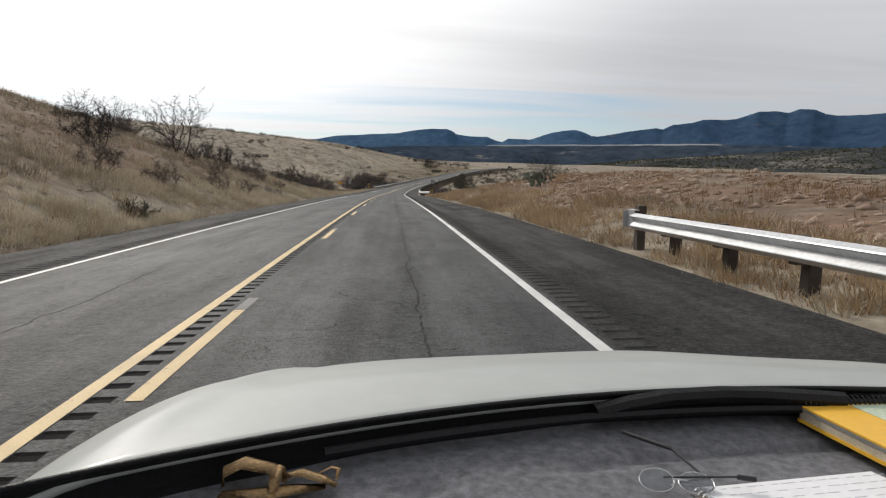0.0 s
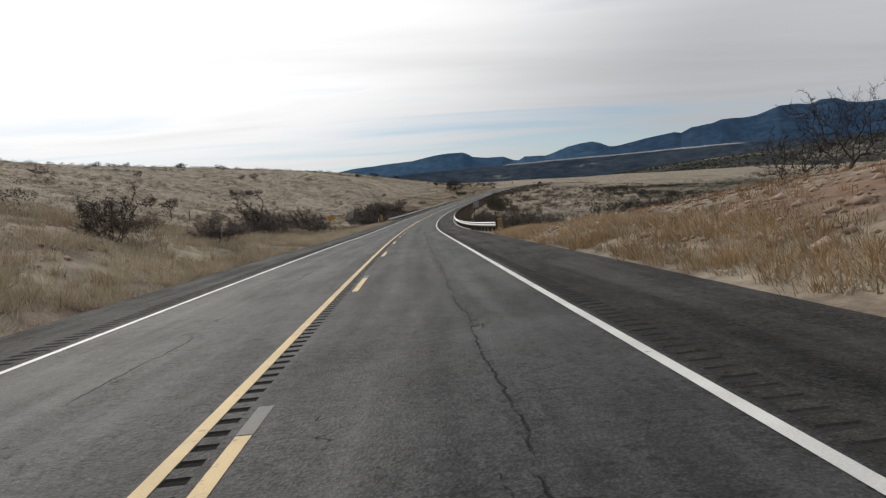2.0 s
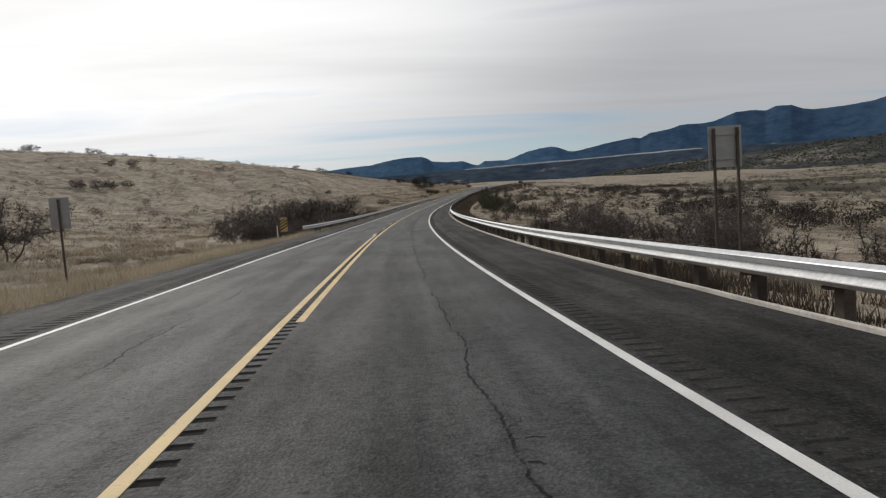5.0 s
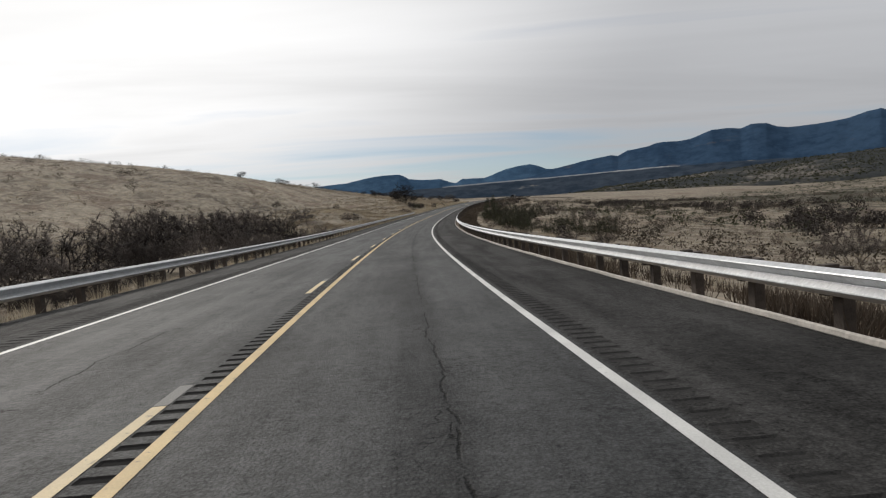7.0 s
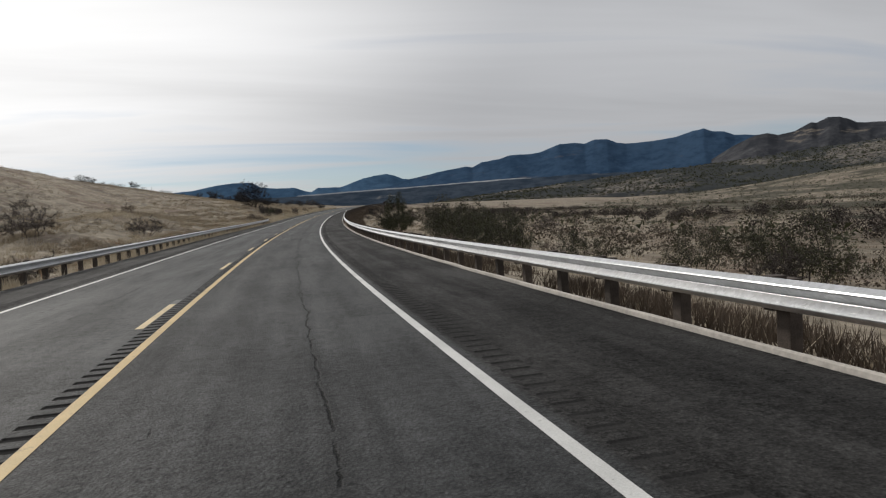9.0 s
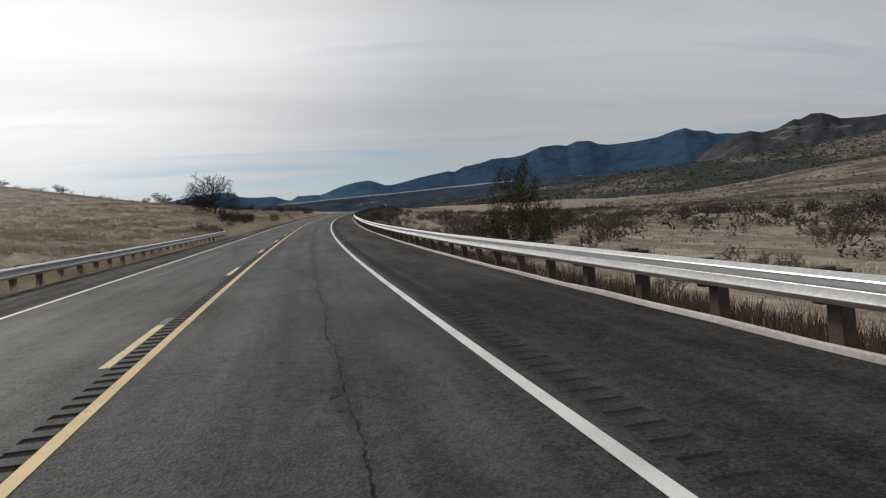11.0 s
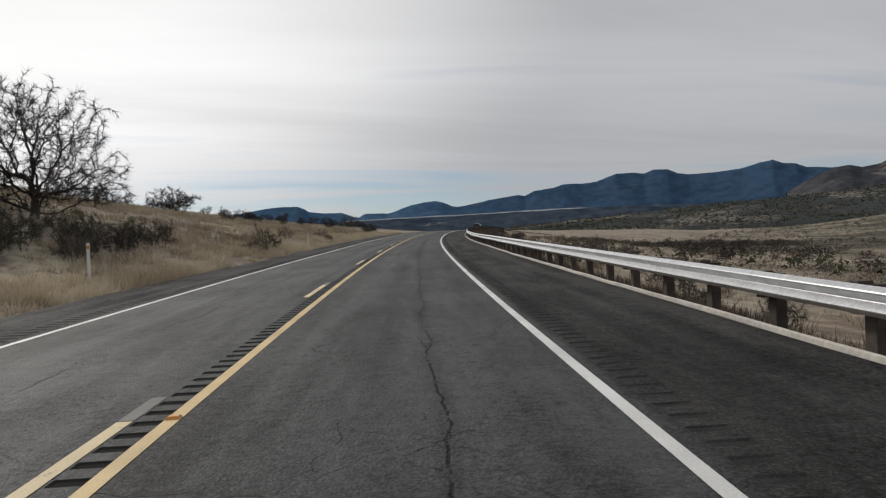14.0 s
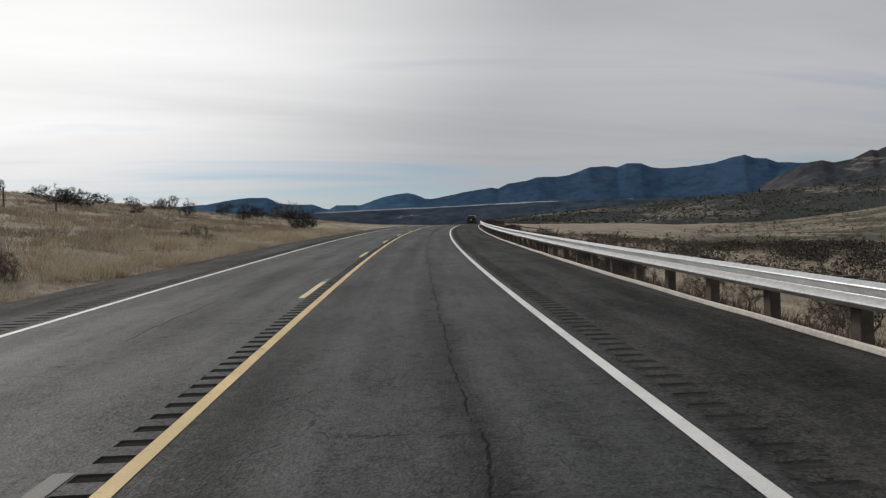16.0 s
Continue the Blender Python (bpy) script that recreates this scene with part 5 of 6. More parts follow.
KINDS = {
    "spreading": crown_tree("tree", 11, 6.1, 8.6, 0.3, 1, 1900, 0.21, 0.0112, 0.8, M_BARK, M_DARKTWIG, 7, 0.42, shell=0.5, sag=0.3, clumps=20),
    "small_mesquite": crown_tree("tree", 19, 2.4, 3.6, 0.3, 2, 320, 0.14, 0.0115, 0.3, M_BARK, M_DARKTWIG, 6, 0.34, base=0.1, clumps=14),
    "small_tree": crown_tree("tree", 23, 3.6, 3.6, 0.9, 1, 360, 0.17, 0.0075, 0.5, M_BARK, M_DARKTWIG, 3, 0.30),
    "crooked": crown_tree("tree", 37, 4.1, 3.6, 1.3, 1, 170, 0.21, 0.016, 1.8, M_BARK, M_DARKTWIG, 4, 0.34, sag=0.4),
    "open_tree": crown_tree("tree", 52, 4.3, 5.4, 0.6, 3, 620, 0.18, 0.0075, 0.6, M_BARK, M_DARKTWIG, 3, 0.34, base=0.15),
    "thicket": crown_tree("shrub", 61, 2.8, 4.4, 0.2, 8, 420, 0.18, 0.0085, 0.3, M_HAZETWIG, M_HAZETWIG, 10, 0.46, base=0.7, shell=0.5, top=0.9),
    "olive_shrub": crown_tree("shrub", 66, 2.8, 4.2, 0.2, 6, 220, 0.20, 0.009, 0.3, M_TWIG, M_TWIG, 4, 0.4, M_OLIVE, 9000, 0.05, 0.16, base=0.6, shell=0.5, top=0.9),
    "grey_brush": crown_tree("shrub", 72, 1.2, 1.7, 0.1, 7, 120, 0.11, 0.0065, 0.12, M_GREYTWIG, M_GREYTWIG, 10, 0.32, base=0.22),
    "dark_brush": crown_tree("shrub", 83, 1.6, 2.3, 0.15, 6, 170, 0.13, 0.0080, 0.15, M_TWIG, M_TWIG, 10, 0.36, base=0.3),
    "green_bush": woody("shrub", 94, 1.0, 9, 0.6, 2, M_BARK, M_TWIG, M_OLIVE, 5200, 0.035, upright=0.6, twist=0.25, base_r=0.02, shoot=0.6),
    "juniper": crown_tree("tree", 15, 5.5, 3.4, 0.15, 3, 520, 0.20, 0.010, 0.4, M_BARK, M_TWIG, 1, 0.2, M_OLIVE, 24000, 0.065, 0.14, taper=0.75, clumps=14, base=0.2, shell=0.33),
}

# single trees
plant("grey_brush", 318.6, 6.75, 0.55, 0, "small straw-coloured bush growing under the rail", "shrub")
plant("spreading", 384.3, -15.0, 1.0, 20, "large bare mesquite with dark spreading limbs on the grassy slope", "tree")
plant("open_tree", 43.3, -14.6, 1.05, 10, "bare many-stemmed tree on the cut bank", "tree", "bare trees on the cut bank")
plant("small_tree", 36.0, -16.8, 0.68, 70, "small bare dark tree on the crest of the bank", "tree", "bare trees on the cut bank")
plant("small_tree", 32.5, -17.2, 0.62, 160, "small bare dark tree on the crest of the bank", "tree", "bare trees on the cut bank")
plant("small_tree", 40.0, -17.6, 0.66, 260, "small bare dark tree on the crest of the bank", "tree", "bare trees on the cut bank")
plant("crooked", 108.5, -15.0, 1.0, 90, "crooked bare tree with drooping limbs in a brushy hollow", "tree")
plant("small_mesquite", 435.0, -29.0, 1.45, 140, "dark rounded bare tree on the grassy rise", "tree")
plant("small_tree", 253.8, -15.0, 1.3, 40, "slender bare tree behind the guard rail", "tree")
plant("small_tree", 291.0, -52.0, 0.8, 300, "lone bare tree on the open hillside", "tree")
plant("open_tree", 67.3, 19.5, 0.8, 30, "bare many-stemmed tree on the roadside bank", "tree")
plant("open_tree", 77.9, 23.1, 0.85, 110, "bare many-stemmed tree on the roadside bank", "tree")
for i, (s, u, k) in enumerate([(463.8, -37, 0.6), (469, -36.5, 0.6), (470.5, -34, 0.7), (476, -34.2, 0.6), (474.5, -30, 0.55), (478, -29, 0.6), (484, -31, 0.8), (492, -27.5, 0.8), (494, -25.0, 0.9), (497, -24.5, 0.75), (505, -23, 0.6),
                               (458.8, -28, 0.6), (460.7, -27, 0.55), (463, -23.8, 0.4), (482, -21, 0.55), (467.5, -10.7, 0.85), (470, -10.5, 0.7), (452, -38, 0.7), (446, -41, 0.8), (441, -44, 0.7)]):
    plant("small_mesquite", s, u, k, i * 61, "small dark bare mesquite on the grassy rise", "tree", "mesquites on the rise")
for i, (s, u, k) in enumerate([(266, -124, 0.9), (281, -123, 0.8), (296, -111, 0.9), (300, -112, 1.0), (309.6, -101.5, 0.9), (313, -101, 0.8), (391, -124, 0.8), (185, -83, 0.9), (238, -91, 0.8), (281, -78, 0.9), (287, -76, 0.9), (255, -66, 1.0), (250, -67, 0.9),
                               (260, -66, 0.9), (265, -65, 0.8), (144.6, -37.4, 0.8), (141, -39, 0.7), (355, -56, 0.8), (441, -80, 1.0), (445, -79, 0.9), (449, -67.5, 1.0), (163, -30.4, 0.9), (134, -21, 0.9)]):
    plant("small_mesquite", s, u, k, i * 47, "dark bare shrub on the grassy hillside", "shrub", "shrubs on the hillside")
for s, u, k in ((200, -12.5, 1.3), (213, -14.5, 1.6), (221.5, -17.4, 1.7), (237, -16, 1.7), (244, -12.5, 1.3)):
    plant("small_mesquite", s, u, k, s * 7, "dark spreading bare mesquite behind the guard rail", "tree", "mesquites in the hollow")
plant("juniper", 309.2, 13.1, 1.0, 0, "tall dark juniper below the guard rail", "tree")
plant("small_mesquite", 445.0, -33.0, 1.15, 60, "low dark bare tree on the grassy rise", "tree")
plant("small_mesquite", 419.0, -33.0, 1.1, 210, "low dark bare tree on the grassy rise", "tree")
plant("green_bush", 12.3, -6.75, 0.62, 0, "small green bush at the foot of the bank", "shrub")

for i, (s, u, k) in enumerate([(34.5, -16.2, 0.45), (38, -16.6, 0.45), (30, -16.8, 0.45), (41.5, -15.2, 0.38), (45.5, -15.5, 0.36)]):
    plant("thicket", s, u, k, i * 77, "dark tangled shrub on the crest of the bank", "shrub", "shrubs on the bank crest")
# dark thickets in the hollow beside the left lane
for i, (s, u, k) in enumerate([(115.3, -14.4, 0.85), (118, -16, 0.95), (122, -17.5, 1.0), (97.5, -13.2, 0.4), (133.6, -13, 0.8), (139, -14.6, 0.9), (146, -20, 1.0), (154, -19.5, 1.1), (178, -13, 1.0), (186, -15, 1.1), (195, -13.5, 1.2), (203, -16, 1.1),
                               (212, -14, 1.25), (221, -19, 1.3), (229, -15, 1.2), (236, -17, 1.2), (245, -21, 1.3), (253, -17, 1.1), (262, -22, 1.1), (281, -19, 1.0)]):
    plant("thicket", s, u, k * random.uniform(0.95, 1.25), i * 67, "dark tangled thicket of bare twigs", "shrub", "thickets in the hollow")
for i, (s, u, k) in enumerate([(191, -12, 1.0), (208, -20, 1.1), (225, -12.5, 1.05), (240, -13, 1.15), (248, -27, 1.0), (275, -26, 0.9)]):
    plant("small_tree", s, u, k, i * 101 + 13, "bare dark tree among thickets", "tree", "bare trees in the hollow")
# lower tangle between them, right up to the rail
_g = random.Random(8)
for i in range(52):
    plant(_g.choice(["thicket", "dark_brush", "dark_brush"]), 177 + i * 1.62 + _g.uniform(-0.8, 0.8), -8.6 - abs(_g.gauss(0, 3.2)), _g.uniform(0.5, 0.8), i * 59, "low dark tangle of bare twigs beside the rail", "shrub", "low tangle in the hollow")
# shrubs of the left side
for i, (kind, s, u, k) in enumerate([("thicket", 49.4, -10.7, 0.62), ("dark_brush", 66.6, -10.2, 1.1), ("thicket", 75.5, -8.9, 0.62), ("thicket", 79, -9.3, 0.5), ("grey_brush", 34, -7.8, 0.9), ("grey_brush", 50.5, -8.4, 0.7), ("grey_brush", 41, -7.4, 0.55), ("grey_brush", 44, -7.2, 0.5), ("dark_brush", 43, -13, 1.1), ("dark_brush", 54, -14, 1.2), ("grey_brush", 47, -9.5, 1.0), ("grey_brush", 66, -10, 1.0), ("dark_brush", 81, -17.6, 0.9), ("grey_brush", 78, -13, 0.9),
                                     ("grey_brush", 30, -8.4, 1.0), ("grey_brush", 22, -8.8, 1.1), ("dark_brush", 24, -13, 1.2), ("grey_brush", 17, -10, 1.2), ("dark_brush", 14, -14, 1.2), ("grey_brush", 38, -10.5, 1.1),
                                     ("thicket", 291.7, -12.8, 0.68), ("dark_brush", 314, -33, 0.9), ("grey_brush", 306, -18, 1.0), ("grey_brush", 347, -8.2, 0.9), ("dark_brush", 396.5, -7.5, 0.9), ("dark_brush", 431, -21, 0.95)]):
    plant(kind, s, u, k, i * 53, "bare dark roadside shrub" if kind != "grey_brush" else "grey-brown dry brush in straw grass", "shrub", "roadside shrubs")
for i, (kind, s, u, k) in enumerate([("grey_brush", 392, -7.0, 0.9), ("grey_brush", 420, -8.0, 1.0), ("dark_brush", 515, -23.8, 1.3), ("dark_brush", 460, -28, 1.0), ("grey_brush", 408, -9, 1.0), ("grey_brush", 363, -9, 0.8),
                                     ("grey_brush", 350.8, -9.2, 0.9), ("grey_brush", 352, -10.6, 1.0), ("olive_shrub", 373.5, -10.2, 0.38), ("olive_shrub", 375.8, -10.8, 0.46), ("olive_shrub", 378, -9.9, 0.42), ("olive_shrub", 380, -11.2, 0.48), ("olive_shrub", 383, -10.4, 0.40), ("dark_brush", 374.5, -11.6, 0.9), ("dark_brush", 377, -12.2, 1.0), ("dark_brush", 379.5, -9.2, 0.7), ("dark_brush", 384.5, -9.6, 0.7), ("grey_brush", 376, -9.0, 0.8), ("grey_brush", 386, -10.5, 0.9), ("dark_brush", 371.5, -11.2, 0.8), ("dark_brush", 376.5, -9.2, 0.7), ("dark_brush", 381.5, -9.6, 0.7), ("grey_brush", 419.8, -7.4, 0.6), ("grey_brush", 381, -11.0, 1.0), ("green_bush", 364.5, -9.3, 0.62), ("dark_brush", 402, -21, 1.0), ("grey_brush", 438, -9, 0.8), ("dark_brush", 474, -24, 1.0), ("thicket", 500, -22, 1.0), ("dark_brush", 452, -40, 1.2)]):
    plant(kind, s, u, k, i * 71, "bare dark roadside shrub" if kind != "grey_brush" else "grey-brown dry brush in straw grass", "shrub", "roadside shrubs")
# brush below the right-hand rail
_r = random.Random(5)
for i in range(46):
    s = 103 + i * 1.4 + _r.uniform(-1, 1)
    plant(_r.choice(["grey_brush", "dark_brush", "dark_brush", "thicket"]), s, 10 + abs(_r.gauss(0, 6)), _r.uniform(0.7, 1.0), i * 41, "dark grey-brown brush below the guard rail", "shrub", "brush below the rail")
for i in range(46):
    s = 170 + i * 4.0 + _r.uniform(-1.5, 1.5)
    plant(_r.choice(["grey_brush", "grey_brush", "dark_brush"]), s, 11 + abs(_r.gauss(0, 7)), _r.uniform(0.5, 0.85), i * 43, "low grey-brown brush below the guard rail", "shrub", "brush below the rail")
for i in range(70):
    s = 352 + 172 * (i / 70) ** 0.8 + _r.uniform(-1.5, 1.5)
    k = 0.5 + 0.4 * min(1.0, max(0.0, (s - 380) / 50))
    plant(_r.choice(["grey_brush", "grey_brush", "dark_brush"]), s, 10 + abs(_r.gauss(0, 4)), k * _r.uniform(0.85, 1.25), i * 37, "grey-brown brush below the guard rail", "shrub", "brush below the rail")
for i, (s, u, k) in enumerate([(181, 21, 0.7), (203, 24, 0.7), 
                               (326, 13.5, 0.8), (330.5, 15, 0.9), (359.7, 19, 0.8), (440.7, 27.3, 0.62), (327, 26, 0.8), (310, 33, 0.8), (385, 31, 0.8), (475, 28, 0.8)]):
    plant("thicket", s, u, k, i * 83, "dark mesquite thicket on the valley slope", "shrub", "thickets on the valley slope")

for i, (s, u, k) in enumerate([(242.4, 18.6, 0.9), (239, 21, 0.8), (246, 17, 0.7), (252, 15, 0.65), (262, 14.5, 0.85), (267, 15.5, 1.0), (272, 14.5, 1.15), (277, 14, 1.25), (282, 15.5, 1.25), (287, 18, 1.1), (333, 24, 0.9)]):
    plant("olive_shrub", s, u, k, i * 97, "dark grey-green bush on the valley slope", "shrub", "green bushes below the rail")


def snag(s, u, label):
    """A dead crooked trunk, broken off."""
    p = road_at(s, u)
    e = empty("dead_trunk", Matrix.Translation((p.x, p.y, ground_at(p.x, p.y) - 0.1)), label, "dead tree")
    bends = [(-0.45, 0, 0), (-0.16, 0.05, 0.30), (0.12, 0.0, 0.62), (0.10, 0.05, 1.0), (0.30, 0.0, 1.36), (0.24, 0, 1.7), (0.32, 0.02, 2.1)]
    radii = [0.10, 0.08, 0.075, 0.062, 0.06, 0.035]
    part("trunk", joined(*[rod(a, b, r0, r1, 7) for a, b, r0, r1 in zip(bends, bends[1:], radii, radii[1:] + [0.02])]), M_BARK, e)
    part("broken_limb", rod((-0.75, 0, 0.0), (-0.72, 0, 0.62), 0.09, 0.07, 7), M_BARK, e)


snag(368.6, -10.2, "crooked dead trunk leaning out of dry grass")


def prickly_pear(s, u, seed, label):
    """Flat pads standing on one another."""
    r = random.Random(seed)
    p = road_at(s, u)
    e = empty("prickly_pear", Matrix.Translation((p.x, p.y, ground_at(p.x, p.y) - 0.03)), label, "cactus", "prickly pears on the bank")
    bm = bmesh.new()
    bmesh.ops.create_icosphere(bm, subdivisions=2, radius=1)
    for v in bm.verts:
        v.co = Vector((v.co.x * (0.105 + 0.02 * v.co.z), v.co.y * 0.022, (v.co.z + 0.95) * 0.135))
    pad = bpy.data.meshes.new("pad")
    bm.to_mesh(pad)
    bm.free()
    pad.polygons.foreach_set("use_smooth", [True] * len(pad.polygons))
    pad.materials.append(M_CACTUS)

    def stack(m, level):
        part("pad", pad, M_CACTUS, e, "", m)
        if level < 4:
            for _ in range(r.choice((1, 2, 2))):
                stack(m @ pose(r.uniform(-0.05, 0.05), 0, 0.235, r.uniform(-25, 25), r.uniform(-38, 38), r.uniform(-60, 60)), level + 1)
    for i in range(7):
        stack(pose(r.uniform(-0.6, 0.6), r.uniform(-0.5, 0.5), 0, r.uniform(-20, 20), r.uniform(-25, 25), r.uniform(0, 180)), 1)
    return e


for i, (s, u) in enumerate([(28.6, 10.8), (31.9, 11.6)]):
    prickly_pear(s, u, 200 + i, "clump of grey-green prickly pear on the stony bank")


def scrub(name, seed, places, size, tris, material, label, fine=0.10):
    """Bushes too far off to be built one by one: ragged clumps of twigs and leaves."""
    r = np.random.RandomState(seed)
    n = len(places)
    c = np.repeat(places, tris, 0)
    sz = np.repeat(size, tris)
    k = n * tris
    d = r.normal(0, 1, (k, 3))
    d /= np.linalg.norm(d, axis=1)[:, None]
    d *= (r.uniform(0, 1, k) ** 0.4)[:, None]
    pos = c + d * np.stack([sz, sz, sz * 0.62], 1) + np.stack([np.zeros(k), np.zeros(k), sz * 0.5], 1)
    a, b = r.normal(0, 1, (k, 3)), r.normal(0, 1, (k, 3))
    v = np.stack([pos - a * (sz * fine)[:, None], pos + a * (sz * fine)[:, None], pos + b * (sz * fine * 1.6)[:, None]], 1).reshape(-1, 3)
    return tagged(new(name, fast_mesh(name, v, np.arange(k * 3).reshape(-1, 3), material)), label, "scrub", kind="stuff")


_q = np.random.RandomState(77)
_s, _u = clumped(_q, 3600, 60, 640, 20, 190, EDGE_L, -1, 1.0, 44, 0.22)
_ok = (_s < 290) | (_u < -60)
_s, _u = _s[_ok], _u[_ok]
scrub("hill_scrub", 31, along(_s, _u), _q.uniform(0.35, 1.15, len(_s)), 110, M_SCRUB, "dark bushes in drifts over the grassy hill", 0.052)
_s, _u = clumped(_q, 700, 20, 330, 10, 150, EDGE_L, -1, 1.2, 40)
scrub("hill_brush", 32, along(_s, _u), _q.uniform(0.3, 0.7, len(_s)), 70, M_GREYTWIG, "low grey brush scattered over the grassy hill", 0.05)
_s, _u = clumped(_q, 5200, 60, 720, 14, 240, EDGE_R, 1, 1.35, 52, 0.28)
scrub("valley_scrub", 33, along(_s, _u), _q.uniform(0.4, 1.35, len(_s)), 90, M_SCRUB, "dark bushes scattered over the valley floor", 0.058)
_s, _u = clumped(_q, 2600, 60, 640, 11, 180, EDGE_R, 1, 1.3, 38, 0.2)
scrub("valley_brush", 34, along(_s, _u), _q.uniform(0.35, 0.8, len(_s)), 80, M_GREYTWIG, "grey brush scattered over the valley floor", 0.055)
# a belt of bare trees along the stream bed
_s = _q.uniform(120, 640, 360)
_u = 74 + 16 * np.sin(_s / 47) + _q.normal(0, 10, 360)
scrub("stream_trees", 37, along(_s, _u), _q.uniform(0.9, 2.3, 360), 240, M_TWIG, "belt of dark bare trees along a stream bed", 0.05)
_n = 13000
_x, _y = 60 + 1940 * _q.uniform(0, 1, _n) ** 1.5, 100 + 2500 * _q.uniform(0, 1, _n) ** 1.4
_ok = (_x > 0.35 * (_y - 300)) & (near_road(_x, _y)[1] > 30)
_x, _y = _x[_ok], _y[_ok]
scrub("far_scrub", 35, np.stack([_x, _y, ground_z(_x, _y)], 1), _q.uniform(1.0, 2.0, len(_x)) * (1 + smooth(400, 1500, np.hypot(_x, _y))), 18, M_OLIVE, "dark junipers and bushes dotting the far slopes")
_x, _y = _q.uniform(-160, 250, 420), _q.uniform(700, 2300, 420)
_ok = np.abs(near_road(_x, _y)[1]) > 25
_x, _y = _x[_ok], _y[_ok]
scrub("far_scrub", 36, np.stack([_x, _y, ground_z(_x, _y)], 1), _q.uniform(0.7, 1.7, len(_x)), 90, M_OLIVE, "dark bushes dotting the plain beyond the bend", 0.06)


def strewn(ob, n, seed):
    """Places spread over the faces of a grid mesh."""
    r = np.random.RandomState(seed)
    me = ob.data
    co = np.empty(len(me.vertices) * 3, np.float32)
    me.vertices.foreach_get("co", co)
    co = co.reshape(-1, 3)
    ids = np.empty(len(me.polygons) * 4, np.int32)
    me.polygons.foreach_get("vertices", ids)
    q = co[ids.reshape(-1, 4)[r.randint(0, len(me.polygons), n)]]
    a, b = r.uniform(0, 1, (n, 1)), r.uniform(0, 1, (n, 1))
    return (q[:, 0] * (1 - a) + q[:, 1] * a) * (1 - b) + (q[:, 3] * (1 - a) + q[:, 2] * a) * b


_p = strewn(foothills, 26000, 9)
_p = _p[waves(_p[:, 0], _p[:, 1], 330, 44) + _q.normal(0, 0.3, len(_p)) > -0.25]
scrub("foothill_junipers", 38, _p, _q.uniform(1.8, 4.2, len(_p)), 14, M_OLIVE, "dark junipers dotting the foothills", 0.2)


def stones(name, seed, n, s0, s1, q0, q1, side, lo, hi, label):
    """Broken stones, each a lopsided lump."""
    r = np.random.RandomState(seed)
    s = r.uniform(s0, s1, n)
    u = (EDGE_L if side < 0 else EDGE_R) + side * r.uniform(q0, q1, n)
    c = along(s, u)
    unit = np.array([(1, 0, 0), (-1, 0, 0), (0, 1, 0), (0, -1, 0), (0, 0, 1), (0, 0, -0.6)], float)
    tri = np.array([(0, 2, 4), (2, 1, 4), (1, 3, 4), (3, 0, 4), (2, 0, 5), (1, 2, 5), (3, 1, 5), (0, 3, 5)])
    sz = r.uniform(lo, hi, n) * r.uniform(0.4, 1.0, n)
    v = unit[None] * sz[:, None, None] * r.uniform(0.6, 1.3, (n, 6, 1)) * np.array([1.2, 1.0, 0.7])
    an = r.uniform(0, math.tau, n)
    rot = np.stack([np.stack([np.cos(an), -np.sin(an), 0 * an], 1), np.stack([np.sin(an), np.cos(an), 0 * an], 1), np.stack([0 * an, 0 * an, an * 0 + 1], 1)], 1)
    v = np.einsum("nij,nkj->nki", rot, v) + c[:, None]
    t = (tri[None] + np.arange(n)[:, None, None] * 6).reshape(-1, 3)
    return tagged(new(name, fast_mesh(name, v.reshape(-1, 3), t, M_STONE)), label, "stones", kind="stuff")


stones("bank_stones", 51, 2600, -5, 80, 1.5, 12, 1, 0.05, 0.26, "reddish broken stones over the cut bank")
stones("bank_stones", 52, 1100, -5, 75, 2.5, 14, -1, 0.05, 0.22, "brown broken stones over the cut bank")
stones("verge_gravel", 53, 2600, -10, 470, 0.05, 1.2, -1, 0.015, 0.05, "loose gravel along the asphalt edge")
stones("verge_gravel", 54, 2600, -10, 470, 0.05, 1.2, 1, 0.015, 0.05, "loose gravel along the asphalt edge")


def fence_post(s, u, h):
    """A weathered stake with staples for the wire."""
    p = road_at(s, u)
    e = empty("fence_post", Matrix.Translation((p.x, p.y, ground_at(p.x, p.y))), "weathered wooden fence stake on the grassy hill", "fence post", "fence stakes")
    part("stake", joined(rod((0, 0, -0.3), (0.02, 0.01, h), 0.055, 0.045, 7)), M_POST, e)


for s, u in ((115.4, -25.7), (124.4, -26.9), (449.1, -62), (446.7, -24.3), (450.7, -23.4), (451.1, -55)):
    fence_post(s, u, 1.25)


# ---- the white car, as it stands where the drive begins ----
M_WHITEPAINT = simple("white_car_paint", (0.335, 0.35, 0.335), 0.5, 0, 0.06, 1.2)
M_WHITEPAINT.node_tree.nodes["Principled BSDF"].inputs["Coat Weight"].default_value = 0.2
M_COWL = simple("black_cowl_plastic", (0.009, 0.009, 0.010), 0.5, 0, 0.3, 14, 0.002)
M_COWL.node_tree.nodes["Principled BSDF"].inputs["Specular IOR Level"].default_value = 0.25
M_DASH = simple("dark_dash_felt", (0.19, 0.19, 0.205), 0.95, 0, 0.5, 60, 0.004)
M_PAPER = simple("ruled_white_paper", (0.74, 0.74, 0.75), 0.8, 0, 0.05, 6)
M_INK = simple("grey_ink", (0.52, 0.52, 0.56), 0.8, 0, 0.1, 30)
M_YELLOWCARD = simple("yellow_card_cover", (0.78, 0.44, 0.04), 0.45, 0, 0.06, 8)
